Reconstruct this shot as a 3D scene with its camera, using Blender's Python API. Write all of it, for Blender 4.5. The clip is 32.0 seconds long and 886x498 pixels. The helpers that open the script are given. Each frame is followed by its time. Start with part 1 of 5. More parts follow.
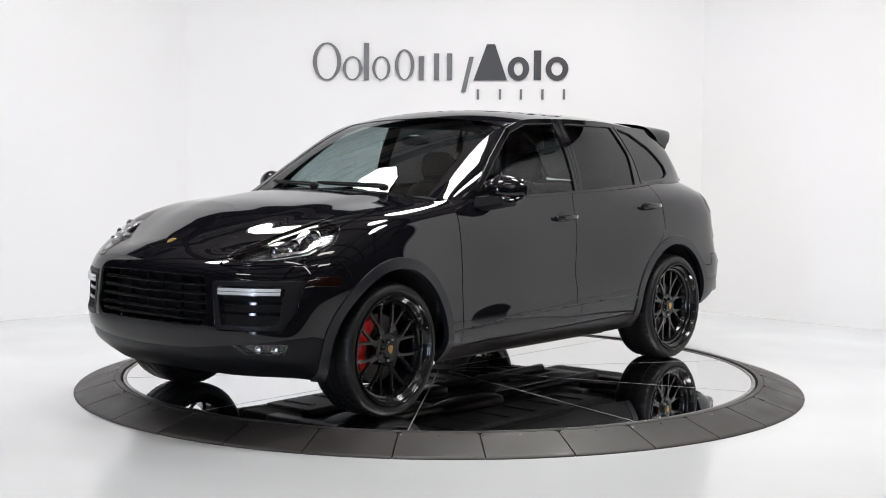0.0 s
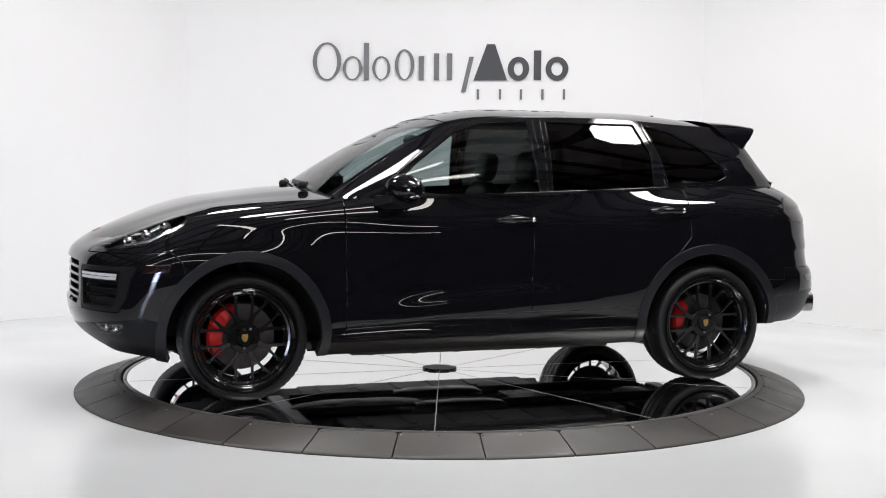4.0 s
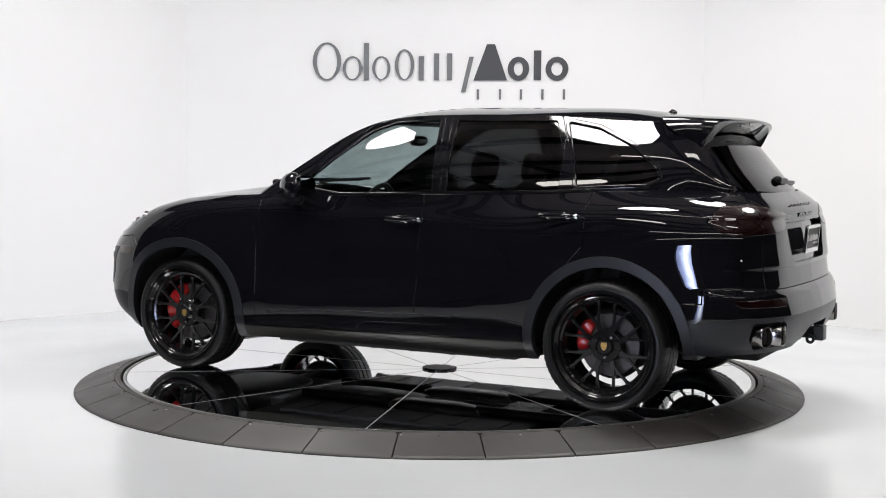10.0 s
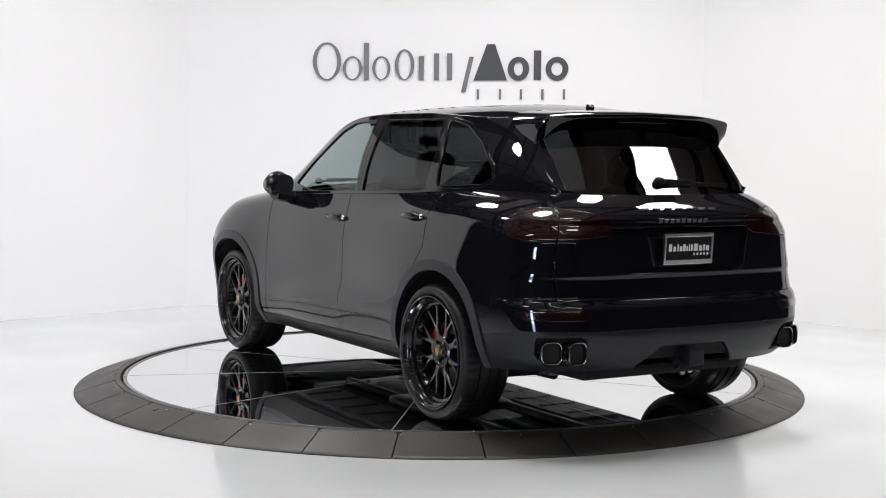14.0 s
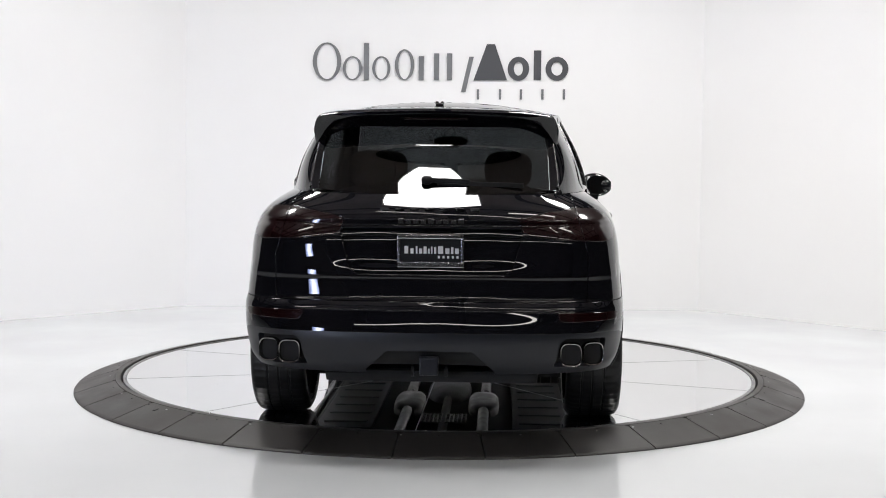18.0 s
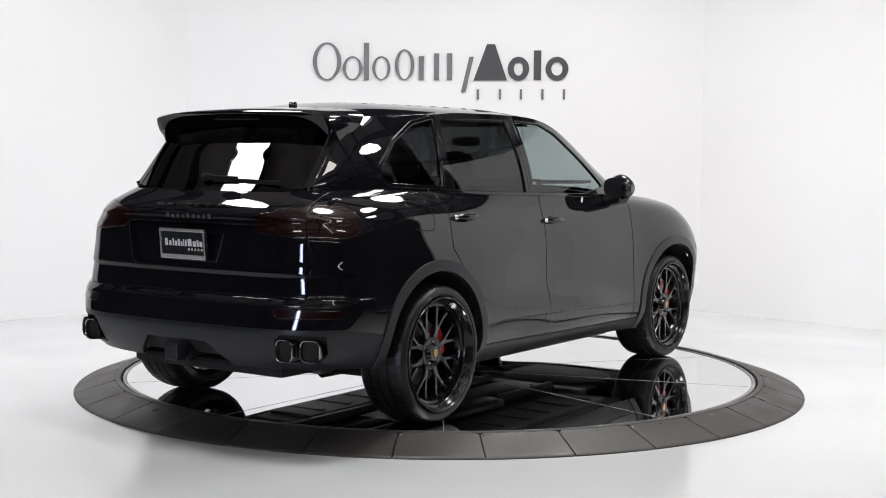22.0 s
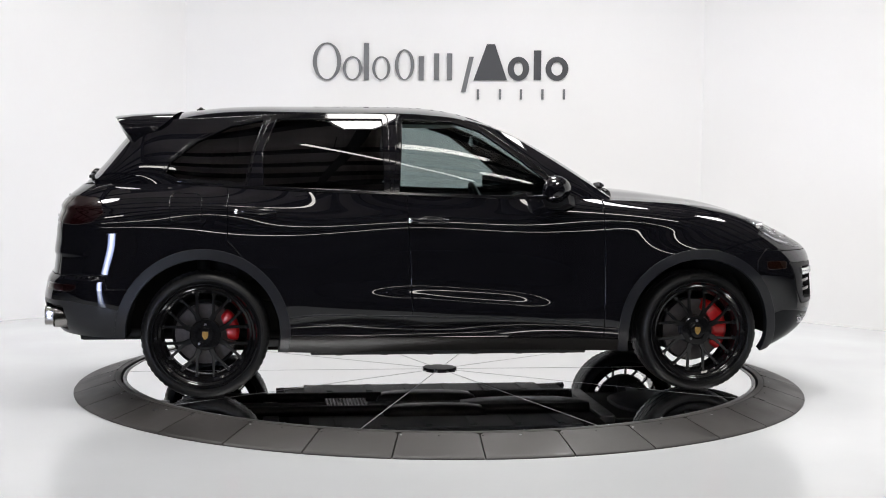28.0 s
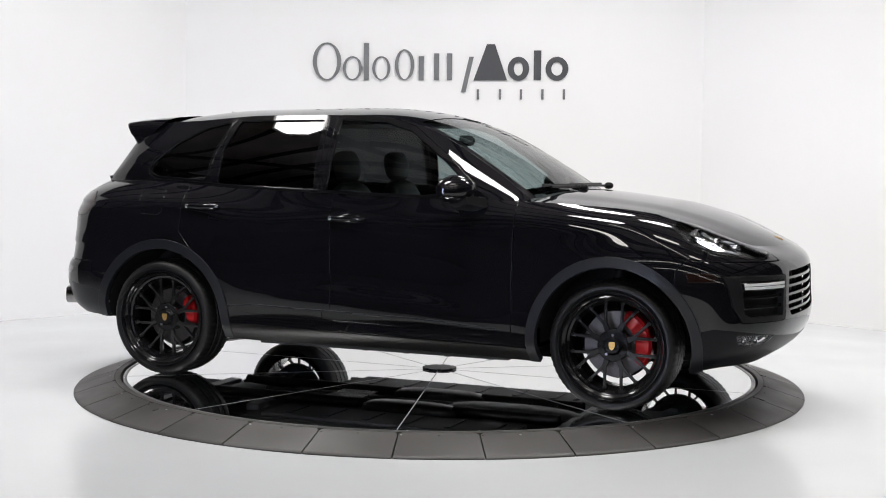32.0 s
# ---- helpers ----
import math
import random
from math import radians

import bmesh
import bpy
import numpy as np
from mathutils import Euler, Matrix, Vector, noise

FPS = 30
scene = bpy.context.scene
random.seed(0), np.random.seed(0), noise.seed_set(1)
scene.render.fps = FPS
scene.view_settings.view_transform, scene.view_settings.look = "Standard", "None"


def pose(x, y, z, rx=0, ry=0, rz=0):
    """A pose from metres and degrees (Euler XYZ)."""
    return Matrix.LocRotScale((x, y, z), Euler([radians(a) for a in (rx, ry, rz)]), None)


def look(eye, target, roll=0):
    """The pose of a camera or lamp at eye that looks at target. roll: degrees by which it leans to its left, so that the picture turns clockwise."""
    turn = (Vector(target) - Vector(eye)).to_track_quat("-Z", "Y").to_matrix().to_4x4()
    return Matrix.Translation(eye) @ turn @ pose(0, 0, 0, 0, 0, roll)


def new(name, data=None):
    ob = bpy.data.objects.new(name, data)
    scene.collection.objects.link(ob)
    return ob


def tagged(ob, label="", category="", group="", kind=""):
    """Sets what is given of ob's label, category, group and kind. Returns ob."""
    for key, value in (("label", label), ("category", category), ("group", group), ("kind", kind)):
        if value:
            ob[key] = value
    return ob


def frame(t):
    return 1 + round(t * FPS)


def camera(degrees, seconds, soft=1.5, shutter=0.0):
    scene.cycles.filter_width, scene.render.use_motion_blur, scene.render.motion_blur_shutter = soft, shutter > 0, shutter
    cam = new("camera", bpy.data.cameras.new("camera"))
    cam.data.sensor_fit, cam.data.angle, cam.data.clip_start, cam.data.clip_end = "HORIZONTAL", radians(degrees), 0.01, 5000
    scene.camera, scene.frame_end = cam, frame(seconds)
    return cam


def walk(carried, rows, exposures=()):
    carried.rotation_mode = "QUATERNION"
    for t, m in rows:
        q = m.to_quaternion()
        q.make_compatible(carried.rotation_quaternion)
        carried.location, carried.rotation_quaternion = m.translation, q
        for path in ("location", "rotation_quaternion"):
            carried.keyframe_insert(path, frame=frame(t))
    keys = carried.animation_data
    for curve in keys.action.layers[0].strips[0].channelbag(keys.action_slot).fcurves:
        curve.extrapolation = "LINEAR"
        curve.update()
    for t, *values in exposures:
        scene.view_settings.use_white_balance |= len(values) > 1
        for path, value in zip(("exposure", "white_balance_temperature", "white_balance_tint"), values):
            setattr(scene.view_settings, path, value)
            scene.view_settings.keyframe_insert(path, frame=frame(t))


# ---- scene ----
# camera on a tripod in front of the turntable
cam = camera(36.834, 32.0, soft=1.0)
EYE = Vector((0.0, -8.666, 1.465))
AIM = EYE + Vector((0.0018, 0.9976, -0.0694)) * 8.7
walk(cam, [(0.0, look(EYE, AIM, 0.53)), (32.0, look(EYE, AIM, 0.53))])

# ---- world and light ----
world = bpy.data.worlds.new("studio_world")
scene.world = world
world.use_nodes = True
world.node_tree.nodes["Background"].inputs[0].default_value = (0.10, 0.105, 0.115, 1)
world.node_tree.nodes["Background"].inputs[1].default_value = 0.25
scene.view_settings.exposure = 0.30


TABLE_Z, DISC_Z = 0.081, 0.074


# ---- materials ----
def material(name, colour, rough=0.5, metal=0.0, coat=0.0, bump=0.0, bump_scale=200.0, vary=0.0, vary_scale=3.0,
             rough_vary=0.0, ior=1.5, spec=0.5, emit=None, power=0.0, random_vary=0.0):
    m = bpy.data.materials.new(name)
    m.use_nodes = True
    nt = m.node_tree
    b = nt.nodes["Principled BSDF"]
    b.inputs["Base Color"].default_value = (*colour, 1)
    b.inputs["Roughness"].default_value = rough
    b.inputs["Metallic"].default_value = metal
    b.inputs["Coat Weight"].default_value = coat
    b.inputs["Coat Roughness"].default_value = 0.01
    b.inputs["IOR"].default_value = ior
    b.inputs["Specular IOR Level"].default_value = spec
    co = nt.nodes.new("ShaderNodeTexCoord")
    if vary or rough_vary:
        n = nt.nodes.new("ShaderNodeTexNoise")
        n.inputs["Scale"].default_value, n.inputs["Detail"].default_value = vary_scale, 6
        nt.links.new(co.outputs["Object"], n.inputs["Vector"])
        if vary:
            r = nt.nodes.new("ShaderNodeMapRange")
            r.inputs["To Min"].default_value, r.inputs["To Max"].default_value = 1 - vary, 1 + vary
            r.inputs["From Min"].default_value, r.inputs["From Max"].default_value = 0.3, 0.7
            nt.links.new(n.outputs["Fac"], r.inputs["Value"])
            v = nt.nodes.new("ShaderNodeVectorMath")
            v.operation = "SCALE"
            v.inputs[0].default_value = colour
            nt.links.new(r.outputs[0], v.inputs["Scale"])
            nt.links.new(v.outputs[0], b.inputs["Base Color"])
        if rough_vary:
            r = nt.nodes.new("ShaderNodeMapRange")
            r.inputs["From Min"].default_value, r.inputs["From Max"].default_value = 0.3, 0.7
            r.inputs["To Min"].default_value, r.inputs["To Max"].default_value = max(0, rough - rough_vary), rough + rough_vary
            nt.links.new(n.outputs["Fac"], r.inputs["Value"])
            nt.links.new(r.outputs[0], b.inputs["Roughness"])
    if random_vary:
        info, k = nt.nodes.new("ShaderNodeObjectInfo"), nt.nodes.new("ShaderNodeMapRange")
        k.inputs["To Min"].default_value, k.inputs["To Max"].default_value = 1 - random_vary, 1 + random_vary
        nt.links.new(info.outputs["Random"], k.inputs["Value"])
        v2 = nt.nodes.new("ShaderNodeVectorMath")
        v2.operation = "SCALE"
        v2.inputs[0].default_value = colour
        if vary:
            nt.links.new(v.outputs[0], v2.inputs[0])
        nt.links.new(k.outputs[0], v2.inputs["Scale"])
        nt.links.new(v2.outputs[0], b.inputs["Base Color"])
    if bump:
        n = nt.nodes.new("ShaderNodeTexNoise")
        n.inputs["Scale"].default_value, n.inputs["Detail"].default_value = bump_scale, 4
        nt.links.new(co.outputs["Object"], n.inputs["Vector"])
        k = nt.nodes.new("ShaderNodeBump")
        k.inputs["Strength"].default_value, k.inputs["Distance"].default_value = bump, 0.002
        nt.links.new(n.outputs["Fac"], k.inputs["Height"])
        nt.links.new(k.outputs[0], b.inputs["Normal"])
    if emit:
        b.inputs["Emission Color"].default_value = (*emit, 1)
        b.inputs["Emission Strength"].default_value = power
    return m


def glass_material(name, tint, rough=0.0):
    """Thin tinted glass: a see-through sheet with a clear reflection on top."""
    m = bpy.data.materials.new(name)
    m.use_nodes = True
    nt = m.node_tree
    nt.nodes.remove(nt.nodes["Principled BSDF"])
    out = nt.nodes["Material Output"]
    t, g, mix, lw = (nt.nodes.new("ShaderNode" + k) for k in ("BsdfTransparent", "BsdfGlossy", "MixShader", "LayerWeight"))
    power, scale = nt.nodes.new("ShaderNodeMath"), nt.nodes.new("ShaderNodeMath")
    power.operation, power.inputs[1].default_value = "POWER", 5.0
    scale.operation, scale.inputs[1].default_value, scale.inputs[2].default_value = "MULTIPLY_ADD", 0.93, 0.055
    t.inputs[0].default_value = (*tint, 1)
    g.inputs["Roughness"].default_value = rough
    lw.inputs["Blend"].default_value = 0.5
    nt.links.new(lw.outputs["Facing"], power.inputs[0])
    nt.links.new(power.outputs[0], scale.inputs[0])
    nt.links.new(scale.outputs[0], mix.inputs[0])
    nt.links.new(t.outputs[0], mix.inputs[1])
    nt.links.new(g.outputs[0], mix.inputs[2])
    nt.links.new(mix.outputs[0], out.inputs["Surface"])
    return m


PAINT = material("black_paint", (0.0052, 0.0052, 0.0070), rough=0.5, coat=1.0, spec=0.0)
PLASTIC = material("black_plastic", (0.0115, 0.0115, 0.0125), rough=0.40, bump=0.15, bump_scale=600, vary=0.15, vary_scale=8, spec=0.16)
CLAD = material("satin_cladding", (0.010, 0.0108, 0.0145), rough=0.36, bump=0.05, bump_scale=500, vary=0.1, spec=0.4)
GLOSSBLACK = material("gloss_black_trim", (0.004, 0.004, 0.005), rough=0.06)
DARK = material("dark_cavity", (0.006, 0.006, 0.006), rough=0.8, vary=0.2)
RUBBER = material("tyre_rubber", (0.0065, 0.0065, 0.007), rough=0.42, spec=0.35, bump=0.2, bump_scale=350, vary=0.2, vary_scale=12)
RIM = material("gloss_black_rim", (0.006, 0.006, 0.0068), rough=0.25, coat=0.6, spec=0.1)
CHROME = material("chrome", (0.78, 0.78, 0.80), rough=0.12, metal=1.0)
STEEL = material("brushed_steel", (0.36, 0.36, 0.37), rough=0.3, metal=1.0, rough_vary=0.1, vary=0.2, vary_scale=20)
DISC = material("brake_disc", (0.10, 0.092, 0.09), rough=0.45, metal=0.8, vary=0.15, vary_scale=40)
RED = material("red_caliper", (0.62, 0.010, 0.012), rough=0.3, coat=0.6, vary=0.1)
GOLD = material("gold_cap", (0.50, 0.31, 0.10), rough=0.35, metal=0.8, vary=0.2, vary_scale=60)
WHITE = material("white_print", (0.75, 0.75, 0.75), rough=0.5)
LAMPWHITE = material("lamp_strip", (0.75, 0.76, 0.78), rough=0.2, coat=0.5)
AMBER = material("amber_marker", (0.010, 0.0024, 0.001), rough=0.3, spec=0.1, coat=1.0)
REDLENS = material("smoked_red_lens", (0.0075, 0.0009, 0.0012), rough=0.3, coat=1.0, spec=0.1)
REDBAR = material("red_reflector", (0.009, 0.001, 0.0013), rough=0.3, coat=1.0, spec=0.1)
TIPCHROME = material("dulled_chrome", (0.34, 0.33, 0.32), rough=0.16, metal=1.0, vary=0.2, vary_scale=30)
SMOKECHROME = material("smoked_chrome", (0.30, 0.30, 0.31), rough=0.12, metal=1.0)
LETTER = material("dark_chrome_letter", (0.055, 0.055, 0.058), rough=0.2, metal=1.0)
LEATHER = material("black_leather", (0.012, 0.012, 0.0125), rough=0.5, bump=0.2, bump_scale=300, vary=0.15)
DASHM = material("dark_dashboard", (0.02, 0.02, 0.022), rough=0.55, bump=0.15, bump_scale=400, vary=0.1)
GLASS_FRONT = glass_material("clear_green_glass", (0.60, 0.68, 0.68))
GLASS_SIDE = glass_material("green_side_glass", (0.45, 0.51, 0.51))
GLASS_DARK = glass_material("dark_tinted_glass", (0.045, 0.045, 0.048))
GLASS_LAMP = glass_material("lamp_glass", (0.9, 0.91, 0.92))
WALL = material("white_wall_paint", (0.84, 0.84, 0.845), rough=0.7, vary=0.012, vary_scale=0.8, bump=0.03, bump_scale=120)
FLOOR = material("pale_epoxy_floor", (0.63, 0.65, 0.665), rough=0.16, vary=0.02, vary_scale=0.7, rough_vary=0.05)
RINGM = material("dark_ring_plate", (0.036, 0.0325, 0.0305), rough=0.5, vary=0.22, vary_scale=4, rough_vary=0.1, bump=0.12, bump_scale=260, random_vary=0.12)
MIRROR = material("polished_disc", (0.80, 0.81, 0.82), rough=0.025, metal=1.0, rough_vary=0.015, vary=0.01)
PLATECHROME = material("worn_chrome", (0.66, 0.66, 0.67), rough=0.20, metal=1.0, vary=0.2, vary_scale=60)
SILLM = material("satin_sill", (0.011, 0.010, 0.0095), rough=0.32, spec=0.18, bump=0.04, bump_scale=400, vary=0.2, vary_scale=5)
LIPM = material("satin_lip", (0.007, 0.0072, 0.009), rough=0.35, spec=0.2, bump=0.05, bump_scale=500, vary=0.15, vary_scale=6)
BAND = material("grey_edge_band", (0.20, 0.20, 0.205), rough=0.35, metal=0.7, vary=0.25, vary_scale=14)
SEAM = material("pale_seam", (0.30, 0.30, 0.31), rough=0.35, vary=0.2, vary_scale=9)
HUBM = material("dark_hub_plate", (0.012, 0.012, 0.013), rough=0.4, vary=0.2)
SIGNDARK = material("charcoal_sign", (0.055, 0.057, 0.065), rough=0.5, vary=0.04)
SIGNGREY = material("grey_sign", (0.16, 0.165, 0.175), rough=0.5, vary=0.04)
BOWL = material("lamp_bowl", (0.07, 0.07, 0.073), rough=0.25, metal=0.6, vary=0.5, vary_scale=30)
UNDER = material("dusty_underbody", (0.020, 0.020, 0.021), rough=0.6, vary=0.4, vary_scale=9)
PIPE = material("dull_steel", (0.035, 0.034, 0.033), rough=0.38, metal=1.0, rough_vary=0.1, vary=0.3, vary_scale=11)
ALLOY = material("cast_alloy", (0.14, 0.14, 0.142), rough=0.5, metal=0.6, vary=0.3, vary_scale=13)
SPOKEM = material("gloss_black_spoke", (0.007, 0.007, 0.0076), rough=0.3, coat=1.0, spec=0.15)
MIRRORG = material("mirror_glass", (0.55, 0.57, 0.6), rough=0.01, metal=1.0)
CEILM = material("brown_ceiling", (0.74, 0.65, 0.61), rough=0.9, vary=0.25, vary_scale=0.8)
BEAMM = material("dark_beam", (0.02, 0.02, 0.022), rough=0.6, vary=0.2)
DARKWALL = material("dark_workshop_wall", (0.06, 0.058, 0.058), rough=0.85, vary=0.3, vary_scale=0.6)
SOFTBOX = material("softbox_diffuser", (0.9, 0.9, 0.9), rough=0.6, emit=(1, 0.977, 0.958), power=26)
DARKFLOOR = material("dark_workshop_floor", (0.03, 0.03, 0.031), rough=0.14, vary=0.2, vary_scale=0.8)
TUBE = material("lamp_tube", (0.9, 0.9, 0.9), rough=0.6, emit=(1, 0.96, 0.90), power=12)
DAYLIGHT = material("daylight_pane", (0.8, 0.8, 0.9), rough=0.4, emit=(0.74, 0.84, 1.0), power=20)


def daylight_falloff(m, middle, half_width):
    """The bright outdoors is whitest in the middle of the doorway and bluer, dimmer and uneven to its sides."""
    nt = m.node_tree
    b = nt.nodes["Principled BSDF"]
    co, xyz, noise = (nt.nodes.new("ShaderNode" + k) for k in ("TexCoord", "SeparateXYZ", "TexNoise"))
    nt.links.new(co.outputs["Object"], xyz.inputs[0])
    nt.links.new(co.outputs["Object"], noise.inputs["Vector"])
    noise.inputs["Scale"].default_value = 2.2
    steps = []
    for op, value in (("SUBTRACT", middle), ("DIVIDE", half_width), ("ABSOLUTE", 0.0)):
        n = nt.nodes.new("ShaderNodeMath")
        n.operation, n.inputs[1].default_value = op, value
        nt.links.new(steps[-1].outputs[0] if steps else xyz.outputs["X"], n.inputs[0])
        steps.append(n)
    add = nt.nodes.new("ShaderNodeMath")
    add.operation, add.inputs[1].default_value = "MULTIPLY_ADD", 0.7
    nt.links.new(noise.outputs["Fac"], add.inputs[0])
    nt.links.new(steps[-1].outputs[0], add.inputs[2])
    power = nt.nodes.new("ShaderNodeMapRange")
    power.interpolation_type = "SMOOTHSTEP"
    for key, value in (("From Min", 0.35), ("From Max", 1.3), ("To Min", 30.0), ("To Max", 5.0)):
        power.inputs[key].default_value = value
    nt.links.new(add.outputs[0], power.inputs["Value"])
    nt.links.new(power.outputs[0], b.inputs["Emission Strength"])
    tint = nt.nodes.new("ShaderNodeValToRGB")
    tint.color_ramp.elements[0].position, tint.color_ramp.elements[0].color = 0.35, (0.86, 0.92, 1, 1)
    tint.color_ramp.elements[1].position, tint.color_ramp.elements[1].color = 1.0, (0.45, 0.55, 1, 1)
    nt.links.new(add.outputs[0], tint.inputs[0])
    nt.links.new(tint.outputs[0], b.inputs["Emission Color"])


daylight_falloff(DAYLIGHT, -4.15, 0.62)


# ---- mesh helpers ----
def mesh_object(name, verts, faces, mat, smooth=False, normals=None):
    me = bpy.data.meshes.new(name)
    me.from_pydata([tuple(map(float, v)) for v in verts], [], [tuple(map(int, f)) for f in faces])
    me.materials.append(mat)
    if smooth:
        me.polygons.foreach_set("use_smooth", [True] * len(me.polygons))
    me.update()
    if normals is not None:
        me.normals_split_custom_set_from_vertices([tuple(map(float, n)) for n in normals])
    return new(name, me)


def part(name, bm, mat, parent=None, label="", smooth=False):
    """Links a bmesh as one mesh object, under a thing or a part."""
    me = bpy.data.meshes.new(name)
    bmesh.ops.recalc_face_normals(bm, faces=bm.faces)
    bm.to_mesh(me)
    bm.free()
    me.materials.append(mat)
    if smooth:
        for p in me.polygons:
            p.use_smooth = True
        me.set_sharp_from_angle(angle=radians(38))
    ob = new(name, me)
    ob.parent = parent
    if label:
        ob["label"] = label
    return ob


def box_bm(bm, x0, x1, y0, y1, z0, z1, bevel=0.0, m=None):
    r = bmesh.ops.create_cube(bm, size=1, matrix=Matrix.Translation(((x0 + x1) / 2, (y0 + y1) / 2, (z0 + z1) / 2)) @ Matrix.Diagonal((x1 - x0, y1 - y0, z1 - z0, 1)))
    vs = r["verts"]
    if bevel:
        es = list({e for v in vs for e in v.link_edges})
        b = bmesh.ops.bevel(bm, geom=es, offset=bevel, segments=2, affect="EDGES", profile=0.6)
        vs = b["verts"]
    if m is not None:
        bmesh.ops.transform(bm, matrix=m, verts=list(set(vs)))
    return vs


def prism_bm(bm, outline, depth, m):
    """Extrudes a 2D outline by depth along local z, placed by m."""
    lo = [bm.verts.new(m @ Vector((x, y, 0))) for x, y in outline]
    hi = [bm.verts.new(m @ Vector((x, y, depth))) for x, y in outline]
    n = len(lo)
    bm.faces.new(lo[::-1])
    bm.faces.new(hi)
    for i in range(n):
        bm.faces.new((lo[i], lo[(i + 1) % n], hi[(i + 1) % n], hi[i]))


def lathe_bm(bm, profile, segments, m=None, closed=False):
    """Turns a profile of (radius, height) about local z."""
    m = m or Matrix()
    rings = []
    for k in range(segments):
        a = 2 * math.pi * k / segments
        rings.append([bm.verts.new(m @ Vector((r * math.cos(a), r * math.sin(a), h))) for r, h in profile])
    n = len(profile)
    for k in range(segments):
        a, b = rings[k], rings[(k + 1) % segments]
        for i in range(n if closed else n - 1):
            j = (i + 1) % n
            bm.faces.new((a[i], b[i], b[j], a[j]))


# ---- studio shell ----
def wall_piece(name, a, b, height=3.6, thick=0.12, mat=WALL):
    a, b = Vector((*a, 0)), Vector((*b, 0))
    d = (b - a).normalized()
    n = Vector((d.y, -d.x, 0)) * -thick
    bm = bmesh.new()
    base = [a, b, b + n, a + n]
    lo = [bm.verts.new(v) for v in base]
    hi = [bm.verts.new(v + Vector((0, 0, height))) for v in base]
    bm.faces.new(lo[::-1]), bm.faces.new(hi)
    for i in range(4):
        bm.faces.new((lo[i], lo[(i + 1) % 4], hi[(i + 1) % 4], hi[i]))
    return tagged(part(name, bm, mat), "white painted studio backdrop wall", "wall", kind="structure")


bm = bmesh.new()
box_bm(bm, -14, 14, -3.7, 8, -0.2, 0.0)
floor = tagged(part("floor", bm, FLOOR), "glossy pale grey epoxy showroom floor", "floor", kind="structure")
bm = bmesh.new()
box_bm(bm, -14, 14, -20, -3.704, -0.2, -0.004)
tagged(part("floor_workshop", bm, DARKFLOOR), "dark workshop floor in front of the studio", "floor", kind="structure")

WALL_PLAN = [(-4.9, 0.35), (-4.9, 1.85), (-2.46, 4.18), (2.50, 4.16), (4.9, 1.55), (4.9, -0.08)]
WALL_NAMES = ["wall_west", "wall_northwest", "wall_north", "wall_northeast", "wall_east"]
for nm, a, b in zip(WALL_NAMES, WALL_PLAN, WALL_PLAN[1:]):
    wall_piece(nm, a, b)
for nm, a, b in (("wall_workshop_west", (-13.5, -19.5), (-13.5, 7.5)), ("wall_workshop_north", (-13.5, 7.5), (13.5, 7.5)),
                 ("wall_workshop_east", (13.5, 7.5), (13.5, -19.5)), ("wall_workshop_south", (13.5, -19.5), (-13.5, -19.5))):
    w = wall_piece(nm, a, b, height=6.0, mat=DARKWALL)
    w["label"] = "dark unlit workshop wall behind the studio"

bm = bmesh.new()
box_bm(bm, -14, 14, -20, 8, 6.0, 6.2)
tagged(part("ceiling", bm, CEILM), "brown workshop ceiling", "ceiling", kind="structure")
bm = bmesh.new()
for k in range(14):
    y = -19 + k * 2.0
    box_bm(bm, -14, 14, y - 0.09, y + 0.09, 5.6, 5.998)
for k in range(7):
    x = -12 + k * 4.0
    box_bm(bm, x - 0.12, x + 0.12, -20, 8, 5.45, 5.61)
tagged(part("ceiling_rafters", bm, BEAMM), "dark rafters under the workshop ceiling", "rafters", kind="structure")

# ---- studio lamps, hung from the ceiling ----
def softbox(x, y, z, r=0.52):
    lamp = tagged(new("softbox"), "white octagonal softbox hung from the ceiling", "studio lamp", group="softboxes over the turntable")
    lamp.matrix_basis = pose(x, y, z)
    octagon = [(r * math.cos(a), r * math.sin(a)) for a in (math.pi / 8 + math.pi / 4 * k for k in range(8))]
    bm = bmesh.new()
    bm.faces.new([bm.verts.new((px, py, 0)) for px, py in octagon])
    part("diffuser", bm, SOFTBOX, lamp, "glowing white diffuser")
    bm = bmesh.new()
    rows = [[bm.verts.new((px * k, py * k, h)) for px, py in octagon] for k, h in ((1.0, 0.0), (1.02, -.04), (1.03, .02), (.25, .40), (.2, .48))]
    for p, q in zip(rows, rows[1:]):
        for i in range(8):
            bm.faces.new((p[i], p[(i + 1) % 8], q[(i + 1) % 8], q[i]))
    bm.faces.new(rows[-1])
    part("hood_cloth", bm, BEAMM, lamp, "black cloth hood")
    bm = bmesh.new()
    box_bm(bm, -.015, .015, -.015, .015, .47, 6.003 - z)
    part("hanger", bm, BEAMM, lamp)
    return lamp


for x, y in ((-0.2, -2.1), (-3.3, -0.95), (3.6, -0.95), (-1.9, 1.4), (1.85, -0.3), (1.2, 1.7)):
    softbox(x, y, 4.5)


